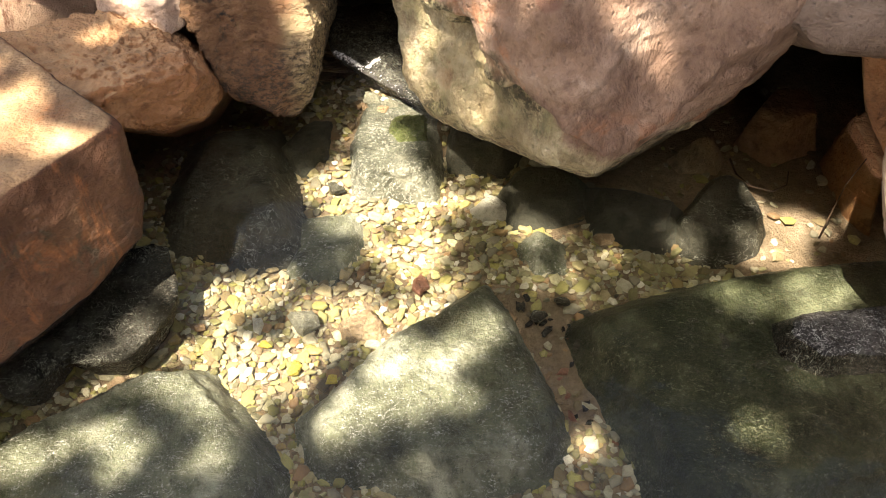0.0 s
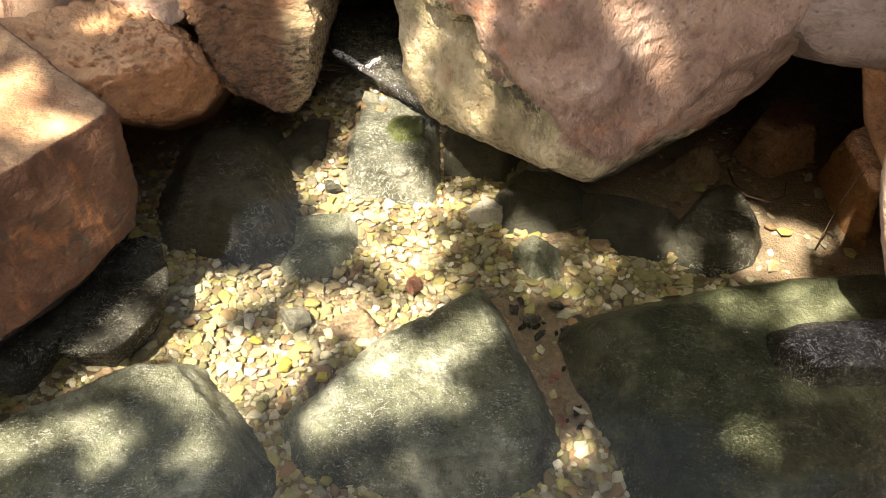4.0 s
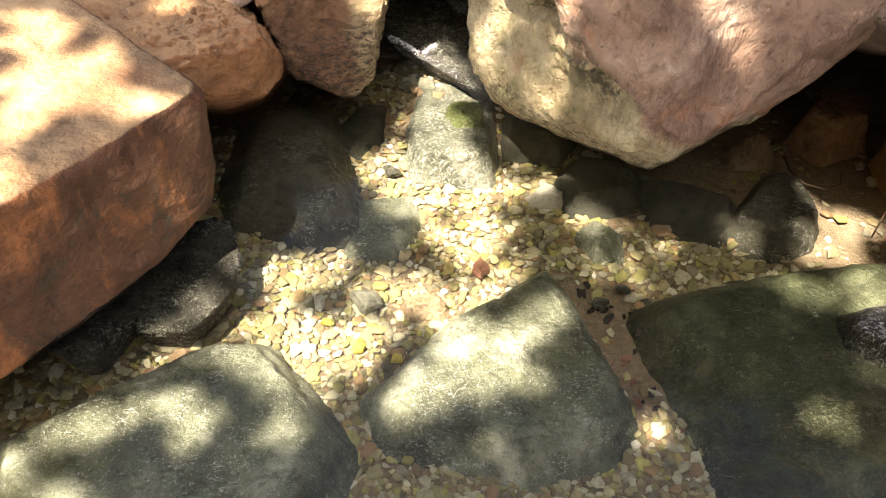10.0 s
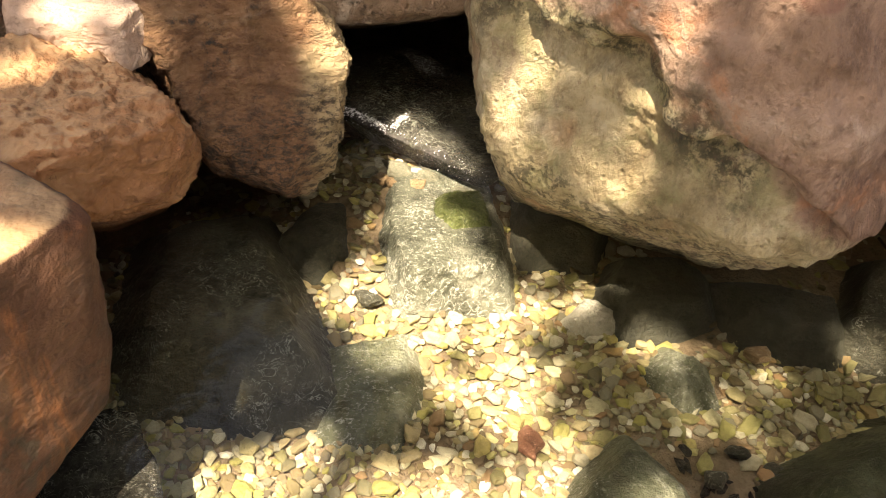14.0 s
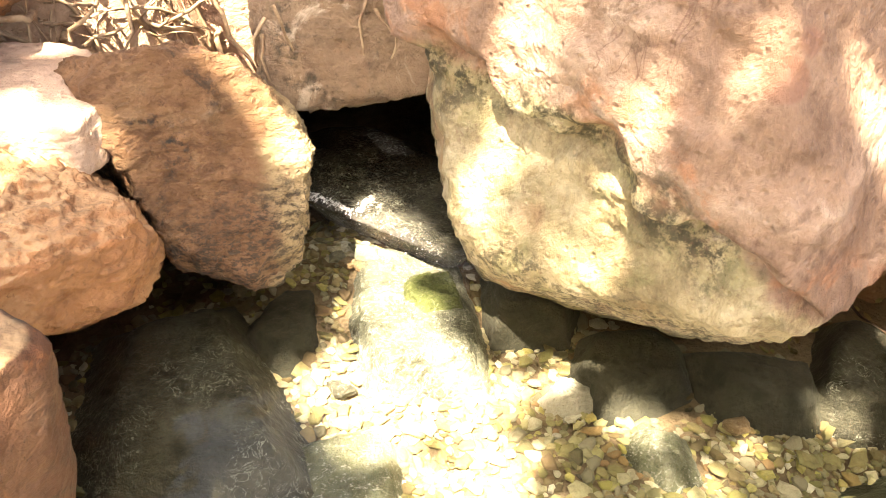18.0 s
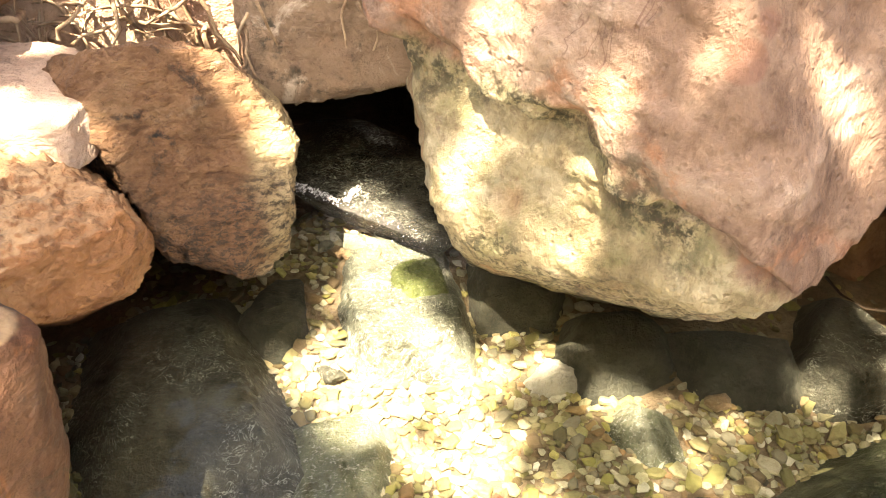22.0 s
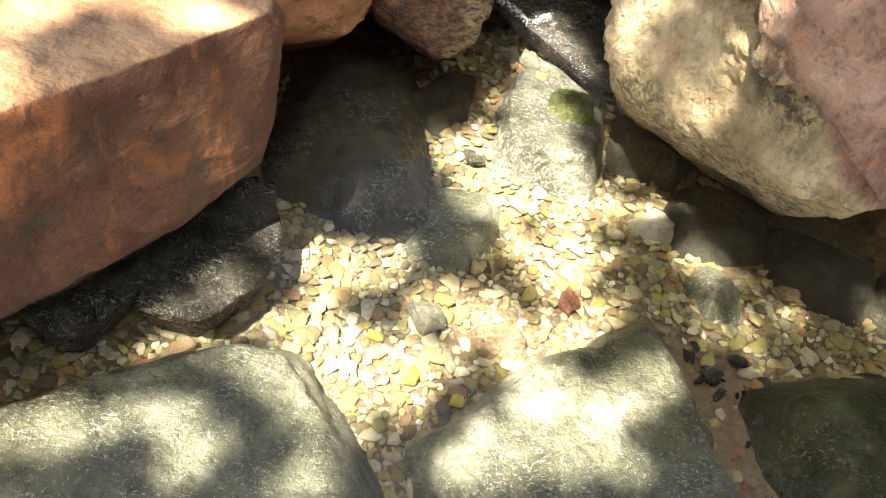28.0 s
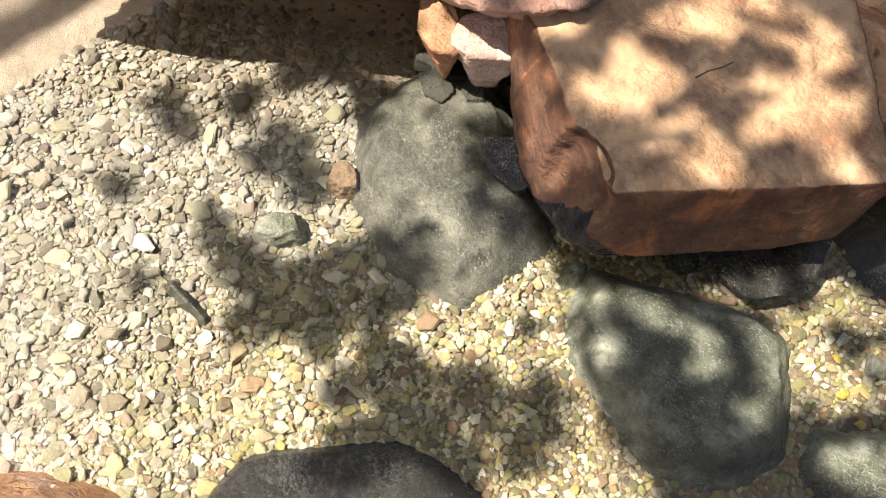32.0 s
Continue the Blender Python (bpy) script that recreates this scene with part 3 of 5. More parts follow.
BIG = ((0.250, 1.220, 0.450), [(0, -90, 0.450), (0, 90, 0.410), (90, 0, 0.400), (173, -11, 0.343), (177, -17, 0.355), (-175, -26, 0.370), (-121, -49, 0.321), (-58, -14, 0.283), (172, -10, 0.341), (-126, -44, 0.320), (-113, -47, 0.324), (-56, -36, 0.287), (-52, -34, 0.285), (-43, -25, 0.287), (-87, 19, 0.239), (-139, 6, 0.233), (0, 0, 0.330), (0, 20, 0.320)])
BRIDGE = ((-0.120, 1.500, 0.420), [(0, 90, 0.180), (90, 0, 0.700), (180, 0, 0.150), (0, 0, 0.240), (-70, -58, 0.141), (-88, -61, 0.151), (-37, -36, 0.161), (-96, 17, 0.017)])
GREY = ((0.630, 1.150, 0.620), [(0, 90, 0.280), (90, 0, 0.600), (0, 0, 0.670), (-180, -33, 0.234), (-152, -53, 0.247), (-109, -59, 0.238), (-87, -55, 0.230), (-102, 12, 0.136)])
PINK = ((-1.240, 0.800, 0.370), [(90, 0, 0.200), (180, 0, 0.260), (0, 90, 0.080), (0, -90, 0.170), (-142, 19, 0.165), (-82, -33, 0.174), (-56, -42, 0.131), (-27, -42, 0.121), (-101, 11, 0.215), (11, 0, 0.196)])
LEFT = ((-1.620, 0.550, 0.360), [(90, 0, 0.450), (180, 0, 0.480), (0, 90, 0.100), (0, -90, 0.380), (0, 0, 0.280), (-52, -37, 0.194), (-42, -40, 0.188), (-46, -22, 0.154), (180, -45, 0.27)])
BACKROCK = ((-0.660, 1.500, 0.460), [(0, 90, 0.040), (90, 0, 0.400), (0, 0, 0.140), (-114, -46, 0.209), (-78, -53, 0.152), (-51, -50, 0.129), (-23, -36, 0.110), (-113, 33, 0.173), (180, 0, 0.300)])
BANKROCK = ((-0.509, 1.321, 0.370), [(0, 90, 0.018), (0, -90, 0.040), (92, 8, 0.108), (70, 8, 0.097), (17, 8, 0.070), (-21, 8, 0.082), (-101, 8, 0.093), (-103, 8, 0.091), (-168, 8, 0.079)])
GREEN1 = ((-0.458, 0.538, 0.040), [(0, 90, 0.060), (0, -90, 0.090), (-163, 32, 0.209), (126, 32, 0.142), (120, 32, 0.137), (96, 32, 0.162), (44, 32, 0.176), (34, 32, 0.180), (-15, 32, 0.187), (-55, 32, 0.165), (-98, 32, 0.143), (-99, 32, 0.142), (-129, 32, 0.171)])
GREEN2 = ((0.018, 0.717, 0.040), [(0, 90, 0.048), (0, -90, 0.090), (20, 32, 0.113), (31, 32, 0.127), (0, 32, 0.137), (-36, 32, 0.158), (-79, 32, 0.144), (-99, 32, 0.146), (-154, 32, 0.198), (138, 32, 0.114), (138, 32, 0.115), (127, 32, 0.110), (125, 32, 0.112)])
GREEN3 = ((0.500, 0.740, 0.030), [(0, 90, 0.072), (0, -90, 0.08), (-161, 38, 0.212), (-82, 38, 0.201), (1, 38, 0.251), (96, 38, 0.163), (100, 38, 0.157), (110, 38, 0.156), (169, 38, 0.244)])
GREEN4 = ((0.505, 1.052, 0.045), [(0, 90, 0.040), (0, -90, 0.095), (141, 22, 0.066), (55, 22, 0.094), (11, 22, 0.065), (-28, 22, 0.059), (-70, 22, 0.066), (-106, 22, 0.073), (-159, 22, 0.081)])
DARK1 = ((-0.380, 1.130, 0.050), [(0, 90, 0.052), (0, -90, 0.1), (-164, 40, 0.096), (-105, 40, 0.108), (-83, 40, 0.116), (8, 40, 0.086), (13, 40, 0.082), (18, 40, 0.085), (104, 40, 0.123), (174, 40, 0.089)])
DARK2 = ((-0.493, 0.822, 0.090), [(-50, 84, 0.019), (0, -90, 0.06), (-172, -18, 0.066), (-84, -18, 0.092), (-33, -18, 0.063), (-11, -18, 0.062), (22, -18, 0.069), (108, -18, 0.093)])
DARK3 = ((-0.617, 0.737, 0.095), [(-65, 84, 0.018), (0, -90, 0.06), (-168, -18, 0.053), (-123, -18, 0.066), (-68, -18, 0.067), (-24, -18, 0.05), (17, -18, 0.06), (99, -18, 0.069)])
PALE1 = ((-0.087, 1.234, 0.088), [(0, 90, 0.014), (0, -90, 0.138), (71, 25, 0.094), (1, 25, 0.065), (-14, 25, 0.069), (-88, 25, 0.088), (-168, 25, 0.071), (168, 25, 0.073)])
MOSSY = ((-0.064, 1.251, 0.100), [(0, 90, 0.015), (0, -90, 0.150), (114, 28, 0.032), (89, 28, 0.032), (1, 28, 0.031), (-3, 28, 0.032), (-86, 28, 0.032), (-143, 28, 0.035), (169, 28, 0.034)])
DARK4 = ((-0.258, 1.262, 0.050), [(0, 90, 0.022), (0, -90, 0.09), (-124, 35, 0.051), (-51, 35, 0.047), (-8, 35, 0.036), (80, 35, 0.054), (143, 35, 0.034)])
GREY1 = ((-0.205, 1.010, 0.035), [(0, 90, 0.014), (0, -90, 0.085), (103, 40, 0.054), (1, 40, 0.040), (-24, 40, 0.040), (-118, 40, 0.054), (180, 40, 0.044)])
UNDER1 = ((0.076, 1.256, 0.060), [(0, 90, 0.040), (0, -90, 0.110), (83, 22, 0.042), (62, 22, 0.043), (-30, 22, 0.058), (-91, 22, 0.051), (-177, 22, 0.062)])
UNDER2 = ((0.185, 1.130, 0.040), [(0, 90, 0.032), (0, -90, 0.09), (-162, 35, 0.063), (-84, 35, 0.053), (-76, 35, 0.051), (-23, 35, 0.063), (41, 35, 0.069), (90, 35, 0.058), (150, 35, 0.058)])
UNDER3 = ((0.345, 1.080, 0.040), [(0, 90, 0.036), (0, -90, 0.09), (-171, 35, 0.062), (-112, 35, 0.054), (-63, 35, 0.069), (-14, 35, 0.07), (67, 35, 0.042), (81, 35, 0.047)])
BOTTLE = ((0.175, 0.996, 0.045), [(0, 90, 0.015), (0, -90, 0.095), (130, 42, 0.024), (51, 42, 0.022), (-11, 42, 0.020), (-67, 42, 0.024), (-159, 42, 0.021)])
WHITE1 = ((0.090, 1.100, 0.044), [(0, 90, 0.008), (0, -90, 0.095), (133, 30, 0.020), (60, 30, 0.018), (-20, 30, 0.024), (-80, 30, 0.017), (-150, 30, 0.021)])
PINK1 = ((-0.128, 0.819, 0.050), [(0, 90, 0.025), (0, -90, 0.100), (120, 22, 0.023), (38, 22, 0.028), (-42, 22, 0.027), (-90, 22, 0.018), (-151, 22, 0.032)])
WETSTONE = ((0.610, 0.752, 0.090), [(0, 90, 0.05), (0, -90, 0.1), (-137, 28, 0.081), (-91, 28, 0.056), (5, 28, 0.131), (93, 28, 0.056), (105, 28, 0.062), (173, 28, 0.099)])
GREEN5 = ((-1.060, 0.440, 0.030), [(0, 90, 0.078), (0, -90, 0.08), (-131, 38, 0.159), (-104, 38, 0.147), (-76, 38, 0.173), (-66, 38, 0.182), (-10, 38, 0.201), (-3, 38, 0.196), (67, 38, 0.155), (81, 38, 0.179), (128, 38, 0.239), (-180, 38, 0.215)])
FLAT1 = ((-1.240, 0.565, 0.108), [(-80, 82, 0.014), (0, -90, 0.03), (-117, 5, 0.029), (-69, 5, 0.035), (7, 5, 0.042), (77, 5, 0.029), (156, 5, 0.037)])
FLAT2 = ((-1.175, 0.615, 0.108), [(20, 80, 0.014), (0, -90, 0.03), (-171, 8, 0.023), (-108, 8, 0.021), (-34, 8, 0.023), (50, 8, 0.023), (121, 8, 0.026)])
FLAT3 = ((-1.260, 0.620, 0.104), [(0, 90, 0.013), (0, -90, 0.03), (-172, 5, 0.071), (-74, 5, 0.025), (-42, 5, 0.029), (59, 5, 0.059), (117, 5, 0.023)])
ORANGEW = ((-1.272, 0.607, 0.220), [(0, 90, 0.055), (-136, -14, 0.031), (127, -14, 0.089), (67, -14, 0.025), (42, -14, 0.039), (-53, -14, 0.065), (-101, -14, 0.039)])
WHITER = ((-1.186, 0.639, 0.240), [(0, 90, 0.045), (0, -90, 0.120), (178, -14, 0.041), (156, -14, 0.040), (54, -14, 0.063), (-45, -14, 0.045), (-85, -14, 0.044), (-130, -14, 0.044)])
BROWNST = ((-1.216, 0.290, 0.055), [(0, 90, 0.017), (0, -90, 0.105), (-147, 14, 0.031), (153, 14, 0.033), (91, 14, 0.028), (44, 14, 0.031), (-28, 14, 0.033), (-84, 14, 0.030)])
GREENST = ((-1.207, 0.114, 0.055), [(0, 90, 0.025), (0, -90, 0.105), (-136, 18, 0.049), (169, 18, 0.035), (142, 18, 0.031), (70, 18, 0.043), (29, 18, 0.046), (-29, 18, 0.029), (-56, 18, 0.031)])
ROUND = ((-0.743, 0.517, 0.030), [(0, 90, 0.040), (0, -90, 0.080), (-168, 22, 0.021), (130, 22, 0.030), (26, 22, 0.022), (-23, 22, 0.023), (-98, 22, 0.030)])
LOGST = ((-1.204, -0.123, 0.030), [(0, 90, 0.030), (0, -90, 0.080), (174, 22, 0.055), (94, 22, 0.012), (22, 22, 0.054), (-80, 22, 0.012)])
DKWET = ((-0.650, -0.150, 0.030), [(0, 90, 0.046), (0, -90, 0.07), (-174, 24, 0.204), (-112, 24, 0.203), (-37, 24, 0.182), (0, 24, 0.191), (66, 24, 0.249), (111, 24, 0.178), (145, 24, 0.14)])
CORNER = ((-1.029, -0.549, 0.120), [(0, -90, 0.170), (148, 22, 0.042), (130, 22, 0.027), (118, 22, 0.041), (-29, 22, 0.044), (-117, 22, 0.092)])
LEDGE = ((-0.100, 1.440, 0.132), [(-130, 88, 0.016), (0, -90, 0.1), (-171, -35, 0.095), (-135, -35, 0.067), (-131, -35, 0.067), (-71, -35, 0.144), (-10, -35, 0.097), (41, -35, 0.08), (90, -35, 0.125)])
BEHIND = ((-0.400, 1.800, 0.450), [(180, 0, 0.220), (0, 0, 0.200), (-90, 0, 0.160), (90, 0, 0.200), (0, 90, 0.130), (0, -90, 0.250), (-111, 25, 0.156)])
WETSIDE = ((-0.985, 0.540, 0.130), [(-80, 68, 0.024), (0, -90, 0.16), (-111, -12, 0.03), (-81, -12, 0.029), (-45, -12, 0.051), (9, -12, 0.062), (77, -12, 0.029), (138, -12, 0.04)])
CAVE1 = ((0.669, 1.304, 0.060), [(0, 90, 0.060), (0, -90, 0.080), (140, 15, 0.052), (84, 15, 0.061), (-8, 15, 0.062), (-71, 15, 0.054), (-145, 15, 0.069)])
CAVE2 = ((0.495, 1.232, 0.060), [(0, -90, 0.110), (108, 22, 0.016), (75, 22, 0.018), (-32, 22, 0.027), (-91, 22, 0.016), (-160, 22, 0.031)])
REDFIN = ((0.773, 1.169, 0.080), [(0, 90, 0.070), (0, -90, 0.080), (115, 8, 0.073), (9, 8, 0.039), (-18, 8, 0.029), (-141, 8, 0.067), (-178, 8, 0.029)])
REDWALL = ((0.800, 1.120, 0.250), [(0, 90, 0.250), (0, -90, 0.270), (90, 0, 0.330), (0, 0, 0.300), (163, -21, 0.084), (177, -35, 0.075), (-107, 5, 0.105)])
PALEPOST = ((0.710, 0.840, 0.300), [(0, 90, 0.250), (0, -90, 0.320), (0, 0, 0.190), (90, 0, 0.090), (-90, 0, 0.090), (151, -7, 0.100), (163, -22, 0.078), (172, -29, 0.085)])


def slab_notch(w, u):
    """A shell-shaped break at the narrow end's front corner."""
    far = np.linalg.norm((w - np.array((-0.815, 0.485, 0.36))) * (1, 1, 0.75), axis=1) + 0.012 * perlin(w * 22, 19)
    return -0.030 * smooth(0.105, 0.082, far) - 0.010 * smooth(0.08, 0.02, far)


def big_seam(w, u):
    """The pink upper part hangs over the yellow skirt."""
    wander = 0.05 * perlin(w * 8.0, 41) + 0.016 * perlin(w * 24.0, 42)
    seam = w[:, 2] + 0.6 * np.clip(w[:, 0] - 0.03, 0, None) - 0.45 + wander
    brow = smooth(-0.004, 0.016, seam) * smooth(0.30, 0.16, w[:, 0])
    dents = sum(-0.02 * np.exp(-(np.linalg.norm(w - np.array(c), axis=1) / s) ** 2) for c, s in (((0.30, 0.96, 0.31), 0.03), ((0.06, 1.06, 0.32), 0.018), ((0.36, 0.98, 0.36), 0.02)))
    return 0.042 * brow - 0.010 + dents


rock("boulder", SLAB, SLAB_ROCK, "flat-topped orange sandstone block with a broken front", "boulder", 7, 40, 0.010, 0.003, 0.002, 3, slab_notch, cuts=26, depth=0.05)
rock("boulder", ORANGE, ORANGE_ROCK, "rounded orange sandstone boulder wedged behind the flat block", "boulder", 7, 40, 0.012, 0.006, 0.005, 11, cuts=34, depth=0.07, strata=((0.3, 0.2, 1), 0.028, 0.003))
rock("boulder", RUSTY, RUSTY_ROCK, "rust-brown boulder with black lichen and a rough split face", "boulder", 7, 45, 0.012, 0.005, 0.004, 23, cuts=40, depth=0.08, strata=((-0.75, 0.1, 1), 0.032, 0.008))
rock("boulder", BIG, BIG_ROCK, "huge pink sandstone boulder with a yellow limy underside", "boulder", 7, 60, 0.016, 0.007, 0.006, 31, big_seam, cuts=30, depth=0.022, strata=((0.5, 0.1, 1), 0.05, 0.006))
rock("boulder", BRIDGE, BROWN_ROCK, "brown boulder bridging the dark gap upstream", "boulder", 6, 18, 0.010, 0.005, 0.008, 37, cuts=26, depth=0.08)
rock("boulder", GREY, GREY_ROCK, "smooth grey-brown boulder leaning over the pool", "boulder", 6, 18, 0.010, 0.004, 0.004, 43, cuts=26, depth=0.08)
rock("boulder", PINK, PINK_ROCK, "pale pink rock with a wet underside on the bank", "boulder", 6, 20, 0.010, 0.004, 0.008, 47, cuts=26, depth=0.08)
rock("boulder", LEFT, ORANGE_ROCK, "brown overhanging rock, its top in the sun", "boulder", 6, 20, 0.014, 0.005, 0.008, 53, cuts=26, depth=0.08)
rock("boulder", BEHIND, PINK_ROCK, "reddish boulder behind the dry stems", "boulder", 6, 18, 0.010, 0.005, 0.006, 57, cuts=26, depth=0.08)
# filler rock: its pale stone stands in for a sunlit flank
rock("boulder", BANKROCK, PALE_ROCK, "pale filler rock in the bank, standing in for a sunlit boulder flank", "boulder", 6, 24, 0.004, 0.002, 0.0, 58, cuts=12, depth=0.03)
rock("boulder", BACKROCK, ORANGE_ROCK, "rust-brown boulder resting on the bank", "boulder", 6, 20, 0.012, 0.006, 0.006, 59, cuts=26, depth=0.08)

for block, look_of, words, seed in (
        (GREEN1, GREEN_STONE, "large grey-green stone under clear water", 61), (GREEN2, GREEN_STONE, "triangular grey-green stone under clear water", 62),
        (GREEN3, DEEP_STONE, "broad dark green stone under shallow water", 63), (GREEN5, GREY_STONE, "big grey-green stone under water beside the flat block", 64),
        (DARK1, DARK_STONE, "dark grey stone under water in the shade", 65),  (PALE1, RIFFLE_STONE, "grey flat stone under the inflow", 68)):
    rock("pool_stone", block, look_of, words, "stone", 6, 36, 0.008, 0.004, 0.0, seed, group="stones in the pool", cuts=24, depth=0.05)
for block, look_of, words, seed in (
        (GREEN4, DARK_STONE, "rounded blue-grey stone in pale sand", 71), (MOSSY, MOSS_STONE, "small mossy green stone in the inflow", 72),
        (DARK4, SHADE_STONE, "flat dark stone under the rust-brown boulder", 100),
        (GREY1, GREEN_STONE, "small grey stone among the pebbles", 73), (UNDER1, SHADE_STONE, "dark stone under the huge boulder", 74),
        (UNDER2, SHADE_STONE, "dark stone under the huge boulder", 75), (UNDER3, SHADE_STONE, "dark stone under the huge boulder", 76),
        (BOTTLE, GREEN_STONE, "small bottle-green stone among the pebbles", 77), (WHITE1, WHITE_STONE, "small white quartz stone", 78),
        (PINK1, BROWN_STONE, "flat pinkish-brown stone among the pebbles", 79), (WETSTONE, PLATE_STONE, "wet black knobbly stone breaking the surface", 80),
        (ORANGEW, ORANGE_ROCK, "orange wedge of rock standing on end", 85), (WHITER, PALE_ROCK, "whitish rock wedged beside the flat block", 86),
        (BROWNST, BROWN_STONE, "brown angular stone under water", 87), (GREENST, GREEN_STONE, "green-grey angular stone under water", 88),
        (ROUND, GREEN_STONE, "rounded grey stone beside the big green stone", 89), (LOGST, DARK_STONE, "long narrow dark stone under water", 90),
        (DKWET, WET_STONE, "flat dark stone under the rippled surface", 91), (CORNER, ORANGE_ROCK, "pale orange rock at the pool's rim", 92),
        (CAVE1, PINK_ROCK, "brown stone in the dark hollow beside the boulder", 93), (CAVE2, BROWN_STONE, "small yellow-brown stone in the dark hollow", 94),
        (REDFIN, ORANGE_ROCK, "reddish leaning fin of rock in the hollow", 95), (REDWALL, ORANGE_ROCK, "red-brown rock closing the hollow", 96),
        (PALEPOST, PALE_ROCK, "pale upright rock at the pool's side", 97)):
    rock("stone", block, look_of, words, "stone", 5, 26, 0.004, 0.002, 0.0, seed, cuts=14, depth=0.08)

for block, look_of, words, seed in (
        (DARK2, PLATE_STONE, "dark wet plate of stone jutting from under the flat block", 66), (DARK3, PLATE_STONE, "dark wet plate of stone under the block's edge", 67),
        (WETSIDE, PLATE_STONE, "wet black plate of rock leaning against the flat block", 99), (LEDGE, PLATE_STONE, "wet dark ledge that the stream slides over", 98), (FLAT1, SHADE_STONE, "wet dark flat slate at the water's edge", 82),
        (FLAT2, SHADE_STONE, "small wet grey stone at the water's edge", 83), (FLAT3, SHADE_STONE, "thin dark slate at the water's edge", 84)):
    rock("flat_stone", block, look_of, words, "stone", 6, 40, 0.002, 0.002, 0.0, seed, group="flat wet stones", cuts=10, depth=0.04)

# ---- the water ----
wx, wy = np.meshgrid(np.linspace(-2.4, 1.4, 400), np.linspace(-1.2, 2.1, 350))
wp = np.stack([wx, wy, 0 * wx], -1).reshape(-1, 3)
step = smooth(-0.035, 0.01, (wx + 0.104) * 0.71 + (wy - 1.34) * 0.71) * smooth(1.18, 1.25, wy) * smooth(0.1, 0.05, wx)
ripple = fbm(wp, 9, 3, 77).reshape(wx.shape)
riffles = ridged(wp, 16, 2, 78).reshape(wx.shape) - 0.5
wz = WATER + 0.022 * step + ripple * 0.0012 + (0.006 * ripple + 0.006 * riffles) * np.exp(-((wx + 0.11) / 0.13) ** 2 - ((wy - 1.32) / 0.13) ** 2)
n = wx.shape[1]
idx = np.arange(wx.size).reshape(wx.shape)
quads = np.stack([idx[:-1, :-1], idx[:-1, 1:], idx[1:, 1:], idx[1:, :-1]], -1).reshape(-1, 4)
water = new("water", mesh_of("water", np.stack([wx, wy, wz], -1).reshape(-1, 3), quads, WATER_LOOK))
water.visible_shadow = False
tagged(water, "clear shallow stream water with small ripples", "water", kind="structure")

# ---- the tree whose crown breaks the sunlight ----
TREE = np.array((-3.2, -2.6))
rng = np.random.default_rng(5)


def tube(points, radii, sides=7):
    points = [Vector(p) for p in points]
    verts, faces = [], []
    for k, p in enumerate(points):
        way = (points[min(k + 1, len(points) - 1)] - points[max(k - 1, 0)]).normalized()
        a = way.orthogonal().normalized()
        b = way.cross(a)
        for s in range(sides):
            q = 2 * math.pi * s / sides
            verts.append((p + radii[k] * (math.cos(q) * a + math.sin(q) * b))[:])
    for k in range(len(points) - 1):
        for s in range(sides):
            m = (s + 1) % sides
            faces.append((k * sides + s, k * sides + m, (k + 1) * sides + m, (k + 1) * sides + s))
    faces.append(tuple(range(sides))[::-1])
    faces.append(tuple((len(points) - 1) * sides + s for s in range(sides)))
    return verts, faces


def part(name, verts, faces, material, parent, label="", flat=False):
    ob = new(name, mesh_of(name, verts, faces, material, flat))
    ob.parent = parent
    ob.matrix_parent_inverse = parent.matrix_world.inverted()
    return tagged(ob, label)


tree = tagged(new("tree"), "leafy tree whose crown hangs over the pool", "tree")
tree.location = (*TREE, 0.5)
bpy.context.view_layer.update()
part("trunk", *tube([(-3.2, -2.6, 0.2), (-3.1, -2.5, 1.5), (-3.05, -2.4, 3.0), (-2.9, -2.3, 4.4)], [0.2, 0.15, 0.13, 0.09], 12), BARK, tree)
for tip in ((-3.9, -0.9, 4.2), (-1.1, -3.3, 4.2), (-3.7, -1.9, 4.4), (-2.0, -3.2, 4.3), (-3.4, -0.2, 4.1)):
    a, b = Vector((-3.05, -2.4, 3.0)), Vector(tip)
    mid = a.lerp(b, 0.5) + Vector((0, 0, 0.25))
    part("limb", *tube([a, mid, b], [0.06, 0.035, 0.01], 7), BARK, tree)
CROWN = 3.8             # height of the leaves over the pool
# openings in the crown and thick clumps, sited to fit the camera's view: where they fall on the bed along the sun's
# way, and how wide
GAPS, CLUMPS = [], []
GAPS += [(-1.667, 0.328, 0.03), (-1.6, 0.43, 0.03), (-1.518, 0.507, 0.03), (-1.482, 0.478, 0.03), (-1.076, 0.703, 0.03), (-1.038, 0.743, 0.025), (-1.103, 0.69, 0.025), (-1.138, 0.618, 0.03), (-0.957, 0.75, 0.03), (-0.878, 0.759, 0.03), (-0.902, 0.722, 0.025), (-0.813, 0.689, 0.03)]
GAPS += [(-0.07, 1.25, 0.05), (-0.12, 1.16, 0.05), (-0.1, 1.20, 0.04)]
